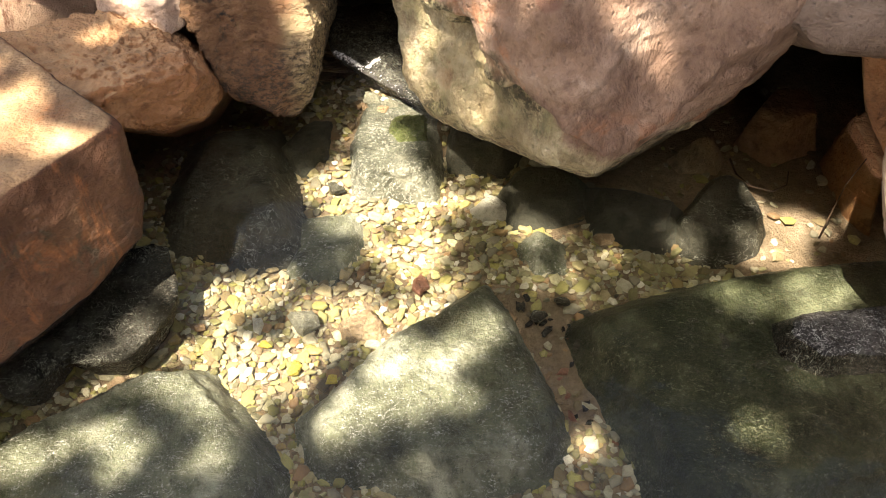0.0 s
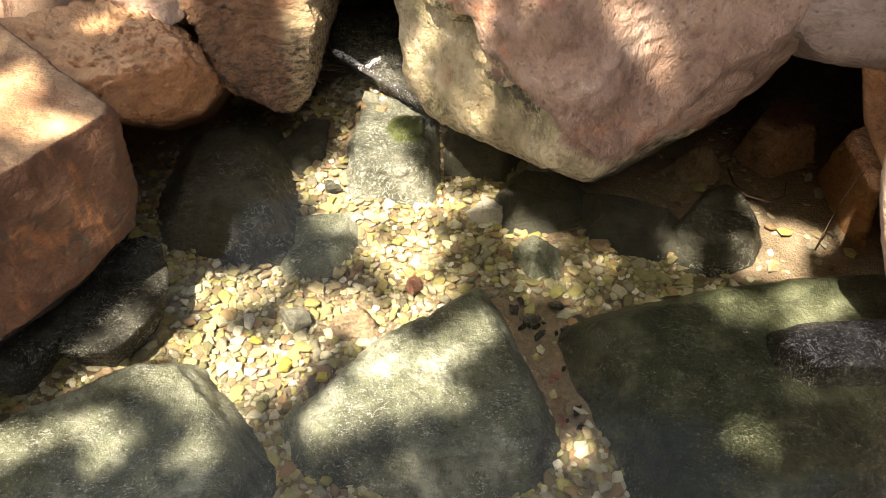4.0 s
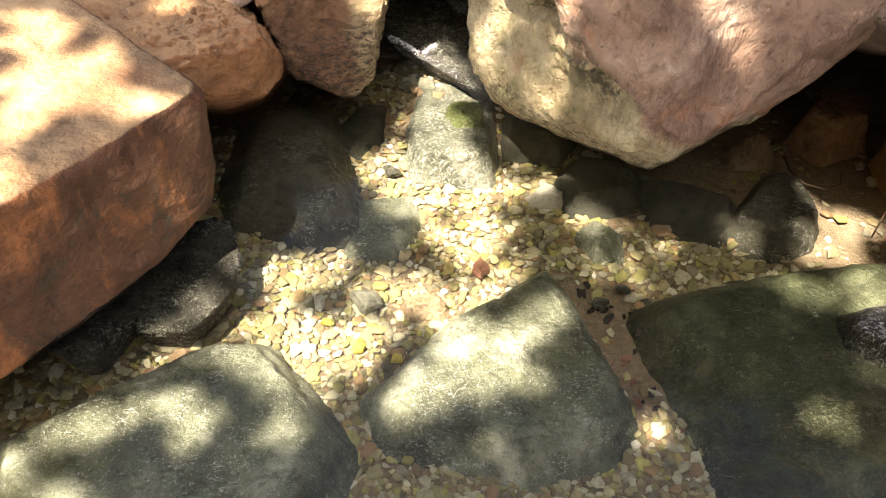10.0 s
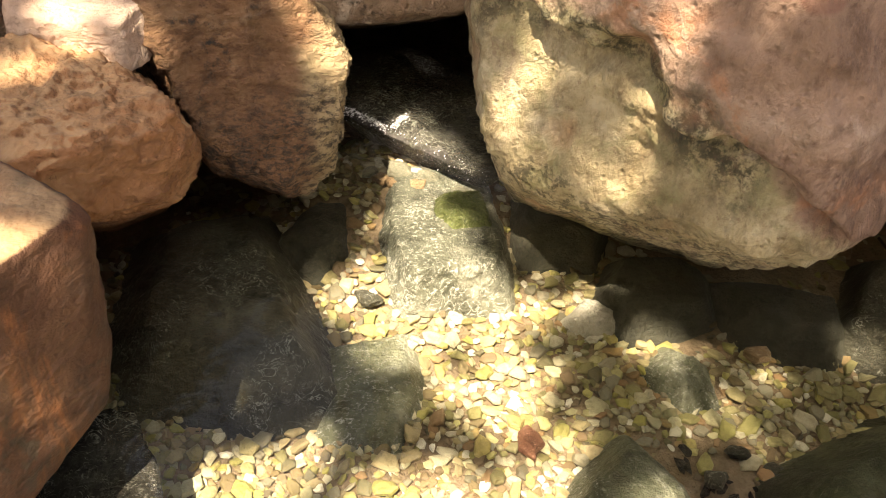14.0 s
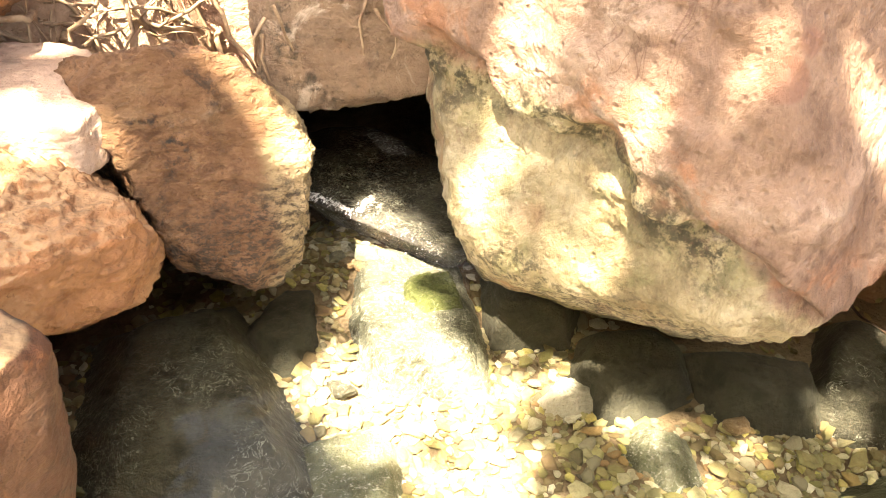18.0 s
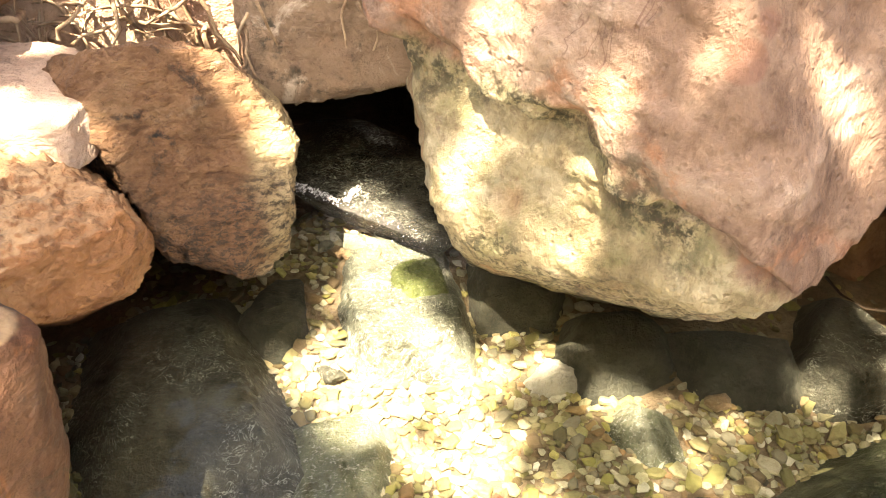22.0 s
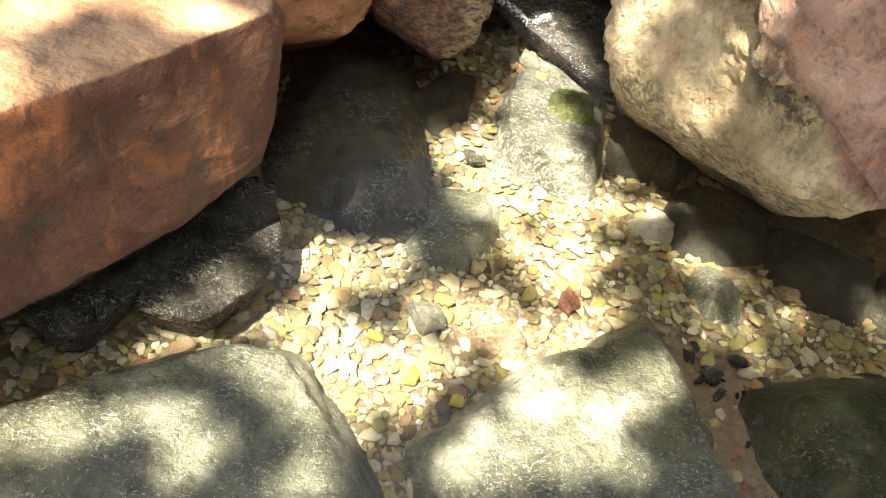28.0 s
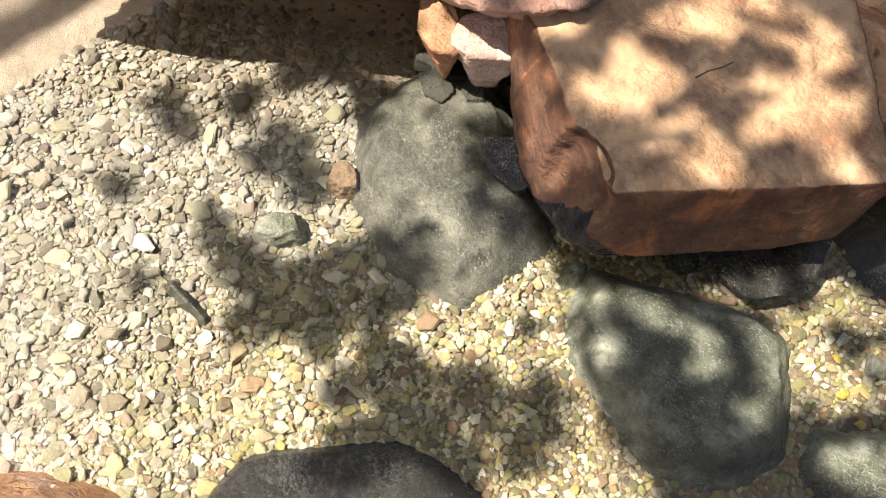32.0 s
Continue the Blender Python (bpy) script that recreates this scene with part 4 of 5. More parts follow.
GAPS += [(-1.75, 0.1, 0.069), (-1.66, 0.14, 0.081), (-1.57, 0.26, 0.066), (-1.46, 0.34, 0.051), (-1.38, 0.38, 0.038), (-1.38, 0.56, 0.04), (-1.35, 0.59, 0.039), (-1.32, 0.62, 0.039), (-1.3, 0.64, 0.039), (-1.27, 0.67, 0.048), (-1.27, 0.68, 0.038), (-1.23, 0.73, 0.048), (-1.22, 0.57, 0.03), (-1.22, 0.73, 0.029), (-1.22, 0.79, 0.029), (-1.2, 0.61, 0.023), (-1.17, 0.5, 0.041), (-1.17, 0.62, 0.035), (-1.16, 0.43, 0.029), (-1.16, 0.65, 0.017), (-1.16, 0.7, 0.034), (-1.14, 0.6, 0.03), (-1.13, 0.75, 0.028), (-1.11, 0.52, 0.064), (-1.11, 0.67, 0.015), (-1.08, 0.4, 0.029), (-1.08, 0.79, 0.036), (-1.06, 0.74, 0.037), (-1.05, 0.83, 0.02), (-1.03, 0.47, 0.051), (-1.03, 0.78, 0.029), (-1, 0.4, 0.05)]
GAPS += [(-0.955, 1.195, 0.022), (-0.93, 0.84, 0.025), (-0.929, 0.723, 0.013), (-0.923, 0.77, 0.015), (-0.916, 1.271, 0.036), (-0.91, 0.42, 0.022), (-0.9, 1.13, 0.012), (-0.89, 0.89, 0.023), (-0.88, 0.46, 0.022), (-0.88, 1.33, 0.03), (-0.87, 0.66, 0.02), (-0.85, 0.09, 0.044), (-0.85, 0.18, 0.044), (-0.85, 0.36, 0.028), (-0.84, 0.43, 0.051), (-0.84, 1.22, 0.012), (-0.81, 0.5, 0.034), (-0.808, 0.625, 0.036), (-0.805, 1.335, 0.02), (-0.791, 0.809, 0.025), (-0.78, 0.22, 0.065), (-0.78, 0.66, 0.03), (-0.78, 1.436, 0.03), (-0.77, 0.44, 0.05), (-0.769, 1.089, 0.03), (-0.766, 0.888, 0.028), (-0.761, 1.034, 0.036), (-0.76, 0.38, 0.044), (-0.754, 0.702, 0.034), (-0.735, 0.824, 0.04), (-0.72, 0.3, 0.044), (-0.719, 1.378, 0.034)]
GAPS += [(-0.71, 0.47, 0.034), (-0.708, 1.072, 0.03), (-0.706, 1.183, 0.028), (-0.7, 0.7, 0.02), (-0.7, 0.915, 0.032), (-0.674, 1.435, 0.034), (-0.66, 0.36, 0.033), (-0.656, 0.838, 0.016), (-0.65, 1.49, 0.047), (-0.634, 0.537, 0.024), (-0.64, 0.41, 0.044), (-0.62, 1.13, 0.012), (-0.61, 0.894, 0.016), (-0.598, 0.592, 0.012), (-0.6, 1.04, 0.008), (-0.57, 1.167, 0.035), (-0.56, 1.48, 0.006), (-0.55, 0.35, 0.043), (-0.544, 0.604, 0.027), (-0.549, 0.48, 0.028), (-0.533, 0.865, 0.034), (-0.53, 1.082, 0.034), (-0.529, 0.992, 0.032), (-0.52, 0.715, 0.015), (-0.52, 1.52, 0.045), (-0.5, 0.33, 0.043), (-0.5, 0.725, 0.012), (-0.495, 1.037, 0.036), (-0.465, 1.103, 0.025), (-0.46, 0.768, 0.015), (-0.468, 0.626, 0.024), (-0.440, 0.642, 0.022)]
GAPS += [(-0.455, 0.765, 0.014), (-0.45, 0.82, 0.005), (-0.44, 1.3, 0.02), (-0.43, 1.64, 0.032), (-0.42, 1.4, 0.005), (-0.42, 1.65, 0.032), (-0.416, 1.023, 0.028), (-0.41, 0.81, 0.02), (-0.41, 1.32, 0.005), (-0.4, 1.21, 0.019), (-0.415, 0.585, 0.024), (-0.388, 0.625, 0.02), (-0.351, 0.538, 0.012), (-0.39, 1.37, 0.021), (-0.39, 1.4, 0.025), (-0.39, 1.56, 0.033), (-0.39, 1.65, 0.04), (-0.375, 1.036, 0.02), (-0.362, 0.715, 0.032), (-0.36, 0.91, 0.049), (-0.35, 0.79, 0.044), (-0.35, 1.68, 0.034), (-0.34, 1.4, 0.021), (-0.3, 1.71, 0.038), (-0.284, 0.607, 0.013), (-0.28, 0.665, 0.016), (-0.29, 0.71, 0.032), (-0.29, 0.93, 0.037), (-0.27, 0.78, 0.043), (-0.24, 1.75, 0.031), (-0.22, 0.73, 0.032), (-0.21, 1.14, 0.018), (-0.21, 1.2, 0.045), (-0.21, 1.22, 0.022), (-0.2, 0.8, 0.043)]
GAPS += [(-0.2, 0.88, 0.051), (-0.2, 1.76, 0.036), (-0.18, 1.08, 0.03), (-0.178, 1.469, 0.016), (-0.17, 1.03, 0.017), (-0.162, 1.449, 0.016), (-0.15, 1.43, 0.016), (-0.14, 1.03, 0.036), (-0.135, 1.402, 0.014), (-0.13, 0.65, 0.029), (-0.13, 0.89, 0.034), (-0.13, 1.08, 0.039), (-0.11, 1.42, 0.012), (-0.1, 0.83, 0.043), (-0.1, 1.19, 0.032), (-0.1, 1.29, 0.045), (-0.1, 1.3, 0.03), (-0.1, 1.36, 0.017), (-0.1, 1.57, 0.012), (-0.09, 0.68, 0.041), (-0.09, 1.03, 0.038), (-0.09, 1.12, 0.074), (-0.09, 1.14, 0.039), (-0.09, 1.6, 0.017), (-0.08, 1.46, 0.028), (-0.07, 1.37, 0.06), (-0.06, 1.18, 0.055), (-0.06, 1.38, 0.016), (-0.06, 1.41, 0.037), (-0.058, 0.985, 0.055), (-0.05, 1.1, 0.032), (-0.05, 1.17, 0.028)]
GAPS += [(-0.05, 1.24, 0.033), (-0.04, 0.76, 0.047), (-0.03, 1.36, 0.014), (-0.02, 0.87, 0.044), (-0.02, 1.36, 0.022), (-0.01, 0.59, 0.014), (-0.01, 1.12, 0.049), (-0.01, 1.34, 0.01), (0.01, 0.71, 0.042), (0.01, 1.04, 0.03), (0.02, 0.93, 0.025), (0.04, 0.78, 0.039), (0.049, 1.292, 0.024), (0.06, 0.7, 0.021), (0.089, 1.314, 0.022), (0.1, 0.83, 0.026), (0.1, 1.13, 0.027), (0.101, 1.326, 0.014), (0.124, 1.341, 0.016), (0.155, 1.35, 0.022), (0.16, 1.07, 0.024), (0.161, 1.165, 0.02), (0.172, 1.334, 0.012), (0.182, 1.144, 0.015), (0.207, 1.215, 0.012), (0.214, 1.228, 0.016), (0.22, 0.64, 0.014), (0.288, 1.206, 0.012), (0.31, 1.21, 0.012)]
GAPS += [(0.4, 1.178, 0.02), (0.404, 1.2, 0.02), (0.43, 1.04, 0.023), (0.436, 1.172, 0.022), (0.459, 1.157, 0.012), (0.476, 0.915, 0.02), (0.477, 0.619, 0.009), (0.48, 0.659, 0.008), (0.515, 0.581, 0.006), (0.52, 0.874, 0.034), (0.55, 1.01, 0.015), (0.56, 0.725, 0.012), (0.587, 0.823, 0.014), (0.6, 1.12, 0.02), (0.61, 1.01, 0.049), (0.63, 0.95, 0.012), (0.639, 0.901, 0.048), (0.64, 1.09, 0.051), (0.677, 0.908, 0.03), (0.68, 1.08, 0.028)]
# clumps added to hold back sun, in part standing in for rock shadow
CLUMPS += [(-0.245, 1.265, 0.032), (-0.381, 0.546, 0.012), (-0.472, 0.545, 0.03), (-0.472, 0.585, 0.018), (-0.345, 0.645, 0.022), (-0.423, 0.69, 0.024), (-0.3, 0.531, 0.024)]
CLUMPS += [(-0.764, 0.121, 0.06), (-0.666, 0.223, 0.065), (-0.679, 0.105, 0.06), (-0.568, 0.27, 0.06), (-1.079, 0.052, 0.055), (-1.046, 0.17, 0.055), (-0.955, 0.243, 0.05), (-1.096, -0.041, 0.04), (-0.972, 0.052, 0.045), (-1.189, 0.016, 0.04), (-1.62, 0.11, 0.05), (-0.1, 1.547, 0.05), (-0.85, 0.13, 0.04)]
CLUMPS += [(0.135, 1.135, 0.028), (-0.393, 1.24, 0.05), (-0.323, 1.243, 0.04), (-0.426, 1.184, 0.035), (-0.371, 1.171, 0.04), (-0.645, 0.985, 0.02)]
CLUMPS += [(-1.74, 0.4, 0.09), (-1.71, 0.35, 0.085), (-1.68, 0.44, 0.071), (-1.63, 0.5, 0.087), (-1.58, 0.47, 0.083), (-1.54, 0.11, 0.037), (-1.52, -0.08, 0.037), (-1.52, 0.26, 0.053), (-1.52, 0.55, 0.06), (-1.5, 0.37, 0.043), (-1.42, 0.56, 0.029), (-1.37, 0.25, 0.067), (-1.3, -0.16, 0.03), (-1.28, 0.02, 0.035), (-1.24, 0.25, 0.043), (-1.2, 0.02, 0.053), (-1.12, 0.04, 0.041), (-1.09, 0.01, 0.057), (-1.07, 0.12, 0.042), (-1.04, 0.08, 0.06), (-1.03, 0.17, 0.06), (-1.03, 0.26, 0.05), (-0.99, 0.37, 0.049), (-0.96, 0.18, 0.059), (-0.94, 0.3, 0.039), (-0.93, 0.05, 0.02), (-0.93, 0.21, 0.039), (-0.93, 0.22, 0.049), (-0.84, 0.04, 0.041), (-0.83, 0.14, 0.034), (-0.73, -0.02, 0.055), (-0.73, -0.01, 0.036)]
CLUMPS += [(-0.73, 0.12, 0.067), (-0.72, -0.07, 0.042), (-0.69, 0.08, 0.055), (-0.66, 0.23, 0.049), (-0.62, 0.11, 0.053), (-0.57, 0.3, 0.045), (-0.53, 0.22, 0.04), (-0.46, 1.24, 0.034), (-0.39, 1.21, 0.053), (-0.36, 1.12, 0.057), (-0.35, 1.15, 0.03), (-0.34, 1.11, 0.048), (-0.34, 1.24, 0.05), (-0.33, 0.84, 0.011), (-0.32, 1.19, 0.035), (-0.3, 0.99, 0.02), (-0.29, 0.86, 0.011), (-0.26, 1.02, 0.031), (-0.21, 0.83, 0.013), (-0.17, 1.03, 0.02), (-0.14, 0.76, 0.013), (-0.1, 0.95, 0.023), (-0.08, 1.06, 0.012), (0.02, 0.97, 0.018), (0.04, 0.65, 0.024), (0.07, 1.24, 0.027), (0.08, 0.99, 0.03), (0.14, 0.62, 0.041), (0.17, 0.7, 0.042), (0.19, 1.15, 0.03), (0.3, 0.74, 0.036), (0.34, 0.62, 0.053)]
CLUMPS += [(0.42, 0.58, 0.035), (0.42, 0.76, 0.044), (0.76, 1.16, 0.046), (0.78, 1.16, 0.04), (0.78, 1.22, 0.034)]

far_leaves = rng.uniform((-2.9, -1.6), (1.9, 2.6), (16000, 2))
near_leaves = rng.uniform((-1.9, -0.6), (0.95, 1.9), (64000, 2))
foot = np.concatenate([far_leaves, near_leaves])
wild = fbm(np.c_[foot, np.zeros(len(foot))], 4.2, 2, 90)
here = np.hypot(foot[:, 0] + 0.35, (foot[:, 1] - 0.75) * 1.15) < 1.15
sunny = ((foot[:, 0] < -0.78) & (foot[:, 1] < 0.42)) | ((foot[:, 0] < -0.3) & (foot[:, 1] < 0.36))
open_sky = np.where(here | sunny, sunny, wild > 0.22)


def ragged(p):
    """Sideways wander that frays the edges of openings and clumps."""
    p = np.asarray(p, float).reshape(-1, 2)
    return np.stack([0.022 * perlin(np.c_[p * 11, np.full(len(p), k + 0.5)], 70 + k) + 0.016 * perlin(np.c_[p * 27, np.full(len(p), k + 0.5)], 80 + k) for k in (0, 1)], 1)


stray = foot + ragged(foot)
loose = rng.uniform(0.82, 1.12, len(foot))
for x, y, r in GAPS:
    (x, y), = (x, y) + ragged((x, y))
    open_sky |= np.hypot(stray[:, 0] - x, stray[:, 1] - y) < (0.95 * r + 0.017) * loose
for x, y, r in CLUMPS:
    (x, y), = (x, y) + ragged((x, y))
    dense = np.where((foot[:, 0] < -0.2) & (foot[:, 1] < 0.42), rng.uniform(0.0, 1.3, len(foot)), rng.uniform(0.6, 1.2, len(foot)))
    open_sky &= np.hypot(stray[:, 0] - x, stray[:, 1] - y) > r * dense
thick = np.ones(len(foot))
for x, y, r, keep in ((0.13, 1.25, 0.11, 0.24), (0.24, 0.97, 0.11, 0.32), (-0.60, 0.50, 0.075, 0.4), (-0.62, 1.0, 0.24, 0.36), (-1.08, 0.48, 0.2, 0.26)):     # leaves thinned to give half light where the view wants it
    thick = np.where(np.hypot(stray[:, 0] - x, stray[:, 1] - y) < r, np.minimum(thick, keep), thick)
open_sky |= rng.uniform(0, 1, len(foot)) > thick
foot = foot[~open_sky]
h = CROWN + rng.uniform(-0.4, 0.4, len(foot))
way = np.array(SUN_WAY) / SUN_WAY.z
at = np.c_[foot, np.zeros(len(foot))] + way * h[:, None]
long = rng.normal(size=(len(at), 3)) * (1, 1, 0.35)
long /= np.linalg.norm(long, axis=1)[:, None]
side = np.cross(long, rng.normal(size=(len(at), 3)) * 0.5 + (0, 0, 1))
side /= np.linalg.norm(side, axis=1)[:, None]
size = rng.uniform(0.035, 0.06, len(at))[:, None]
droop = np.cross(long, side) * size * 0.15
verts = np.stack([at - long * size * 0.6, at - long * size * 0.1 + side * size * 0.32 + droop, at + long * size * 0.7, at - long * size * 0.1 - side * size * 0.32 + droop], 1).reshape(-1, 3)
k = np.arange(len(at))[:, None] * 4
crown = part("crown", verts, np.concatenate([k + (0, 1, 2), k + (0, 2, 3)]), LEAF, tree, flat=True)
crown["kind"] = "stuff"

# ---- pebbles ----
def flake(sides):
    """An angular river stone: uneven outline, broken edges, flat faces above and below."""
    a = np.sort(np.arange(sides) * 2 * np.pi / sides + rng.uniform(-0.38, 0.38, sides))
    r = rng.uniform(0.72, 1.18, sides)
    tip = rng.uniform(-0.3, 0.3, 2)
    rings = []
    for z, k in ((-0.85, 0.62), (-0.3, 0.97), (0.35, 1.0), (0.78, 0.82), (0.95, 0.55)):
        q = r * k * rng.uniform(0.9, 1.1, sides)
        x, y = q * np.cos(a), q * np.sin(a)
        rings.append(np.stack([x, y, z + (tip[0] * x + tip[1] * y) * (abs(z) > 0.5) + rng.uniform(-0.08, 0.08, sides)], 1))
    faces = []
    for k in range(4):
        for s in range(sides):
            b, c = k * sides + s, k * sides + (s + 1) % sides
            faces += [(b, c, c + sides), (b, c + sides, b + sides)]
    for s in range(1, sides - 1):
        faces += [(0, s + 1, s), (4 * sides, 4 * sides + s, 4 * sides + s + 1)]
    return np.concatenate(rings), faces


SHAPES = [flake(5 + s % 4) for s in range(24)]


def inside(p):
    hit = np.zeros(len(p), bool)
    for c, facets in SOLID:
        nn, d = facet_arrays(facets)
        hit |= np.all((p - c) @ nn.T < d * 0.97, 1)
    return hit


def sandy(x, y):
    """1 on bare sand, 0 on the pebbles."""
    p = np.c_[x, y, 0 * x]
    edge = 0.05 * fbm(p, 9, 3, 60)
    strip = smooth(0.11, 0.075, np.abs((x - 0.17) * 0.86 + (y - 0.80) * 0.5) + edge) * smooth(0.60, 0.68, y) * smooth(0.95, 0.88, y)
    cave = smooth(0.44, 0.52, x + edge) * smooth(0.88, 0.92, y + edge)
    under = smooth(1.02, 1.06, y + edge) * smooth(0.12, 0.18, x + edge)
    left = 0.9 * smooth(1.17, 1.27, (y - x) * 0.707 + edge)
    corner = smooth(0.66, 0.58, y + edge) * smooth(0.2, 0.26, x) * 0.25
    return np.clip(np.maximum.reduce([strip, cave, under, left, corner]), 0, 1)


def strew(count, lo, hi, small, large, pack, seed):
    """Places for pebbles that hardly overlap: x, y, radius."""
    g = np.random.default_rng(seed)
    cell, grid, kept = large, {}, []
    xy = g.uniform(lo, hi, (count, 2))
    rad = small + (large - small) * g.uniform(0, 1, count) ** 2.2
    keep = g.uniform(0, 1, count) > 0.97 * sandy(xy[:, 0], xy[:, 1])
    keep &= ground_height(xy[:, 0], xy[:, 1]) < 0.13
    keep &= ~inside(np.c_[xy, np.full(count, 0.045)])
    for (x, y), r, ok in zip(xy.tolist(), rad.tolist(), keep.tolist()):
        if not ok:
            continue
        i, j = int(x // cell), int(y // cell)
        if all((x - a) ** 2 + (y - b) ** 2 > (pack * (r + q)) ** 2 for di in (-1, 0, 1) for dj in (-1, 0, 1) for a, b, q in grid.get((i + di, j + dj), ())):
            grid.setdefault((i, j), []).append((x, y, r))
            kept.append((x, y, r))
    return np.array(kept)


def pebble_frames(places, lift, seed):
    g = np.random.default_rng(seed)
    n = len(places)
    turn = g.uniform(0, 2 * np.pi, n)
    tilt = g.normal(0, 0.22, (n, 2))
    stretch = np.stack([g.uniform(0.95, 1.45, n), g.uniform(0.75, 1.05, n), g.uniform(0.26, 0.46, n)], 1) * places[:, 2:3]
    z = ground_height(places[:, 0], places[:, 1]) + places[:, 2] * (g.uniform(0.15, 0.5, n) - 0.08 * smooth(-0.7, -1.0, places[:, 0])) + lift
    out = []
    for k in range(n):
        m = Matrix.Translation((places[k, 0], places[k, 1], z[k])) @ Euler((tilt[k, 0], tilt[k, 1], turn[k])).to_matrix().to_4x4() @ Matrix.Diagonal((*stretch[k], 1))
        out.append(np.array(m))
    return out, g.integers(0, len(SHAPES), n)


def heap(name, places, lift, seed, label):
    frames, kinds = pebble_frames(places, lift, seed)
    verts, faces, n = [], [], 0
    for m, s in zip(frames, kinds):
        v, f = SHAPES[s]
        verts.append(v @ m[:3, :3].T + m[:3, 3])
        faces.append(np.array(f) + n)
        n += len(v)
    verts, faces = np.concatenate(verts), np.concatenate(faces)
    ob = part(name, verts, faces, PEBBLES, ground, label, True)
    ob["kind"] = "stuff"


cobbles = strew(2200, (-1.9, -0.6), (-0.85, 0.45), 0.013, 0.026, 1.25, 20)
stones = strew(90000, (-1.9, -0.6), (-0.72, 0.5), 0.0055, 0.017, 0.60, 24)
coarse = strew(150000, (-1.9, -0.6), (0.75, 1.5), 0.0055, 0.0140, 0.58, 21)
fine = strew(60000, (-1.9, -0.6), (0.75, 1.5), 0.004, 0.008, 0.7, 22)
middle = (np.hypot((coarse[:, 0] + 0.12) / 1.3, coarse[:, 1] - 0.88) < 0.2)
single = np.flatnonzero(middle)[:300]
rest = np.setdiff1d(np.arange(len(coarse)), single)
heap("pebbles", coarse[rest], 0.0, 31, "ochre, olive and grey river pebbles")
heap("angular_stones", stones, 0.002, 36, "pale grey angular stones")
heap("gravel", fine, -0.002, 32, "fine tan gravel between the pebbles")
g = np.random.default_rng(40)
grit = g.uniform((-1.3, 0.85), (-0.15, 1.75), (4500, 2))
grit = grit[ground_height(grit[:, 0], grit[:, 1]) > 0.2]
heap("bank_grit", np.c_[grit, 0.001 + 0.0045 * g.uniform(0, 1, len(grit)) ** 3], 0.0, 35, "coarse brown grit on the bank")
DATA = [mesh_of("pebble", v, f, PEBBLE, True) for v, f in SHAPES]
frames, kinds = pebble_frames(coarse[single], 0.001, 33)
for m, s in zip(frames, kinds):
    ob = new("pebble", DATA[s])
    ob.parent = ground
    ob.matrix_basis = Matrix(m.tolist())
for m, s in zip(*pebble_frames(cobbles, 0.004, 34)):
    ob = new("cobble", DATA[s])
    ob.parent = ground
    ob.matrix_basis = Matrix(m.tolist())
TINTED = {k: [mesh_of("pebble", v, f, k, True) for v, f in SHAPES[:4]] for k in (YELLOW_STONE, RED_STONE, DARK_STONE, WET_STONE, WHITE_STONE, BROWN_STONE, PALE_STONE)}
for k, (x, y, r, look_of) in enumerate((
        (-0.283, 0.791, 0.010, YELLOW_STONE), (-0.169, 0.724, 0.010, YELLOW_STONE), (-0.23, 0.74, 0.013, YELLOW_STONE), (-0.039, 0.916, 0.018, RED_STONE),
        (-0.202, 1.144, 0.019, DARK_STONE), (0.152, 0.845, 0.014, DARK_STONE), (-0.50, 0.72, 0.014, BROWN_STONE), (-0.53, 0.67, 0.019, RED_STONE), (-0.30, 0.83, 0.015, WHITE_STONE),
        (-0.22, 0.83, 0.026, PALE_STONE), (0.282, 1.016, 0.017, BROWN_STONE), (0.22, 0.79, 0.013, DARK_STONE), (0.25, 0.70, 0.012, DARK_STONE), (0.30, 0.66, 0.012, DARK_STONE),
        (0.20, 0.88, 0.012, DARK_STONE), (0.235, 0.86, 0.010, DARK_STONE), (-0.02, 0.585, 0.016, WHITE_STONE), (0.0, 0.60, 0.015, WHITE_STONE), (0.33, 0.60, 0.018, RED_STONE),
        (-0.14, 1.345, 0.02, PALE_STONE), (-0.10, 1.325, 0.02, PALE_STONE), (-0.06, 1.295, 0.018, PALE_STONE), (-0.165, 1.365, 0.012, WHITE_STONE), (-0.15, 1.325, 0.013, BROWN_STONE),
        (-0.12, 1.345, 0.014, WHITE_STONE), (-0.12, 1.31, 0.016, BROWN_STONE), (-0.085, 1.30, 0.012, WHITE_STONE), (-0.08, 1.325, 0.011, PALE_STONE), (-0.045, 1.275, 0.012, BROWN_STONE),
        (-0.165, 1.335, 0.012, BROWN_STONE), (-0.05, 1.31, 0.012, PALE_STONE), (-0.18, 1.35, 0.013, PALE_STONE), (-0.10, 1.285, 0.013, PALE_STONE))):
    ob = new("pebble", TINTED[look_of][k % 4])
    ob.parent = ground
    z = float(ground_height(np.array([x]), np.array([y]))[0]) + 0.5 * r + (0.004)
    ob.matrix_basis = pose(x, y, z, 8 * (k % 3), 6, 37 * k) @ Matrix.Diagonal((1.2 * r, 0.95 * r, 0.5 * r, 1))


g = np.random.default_rng(71)
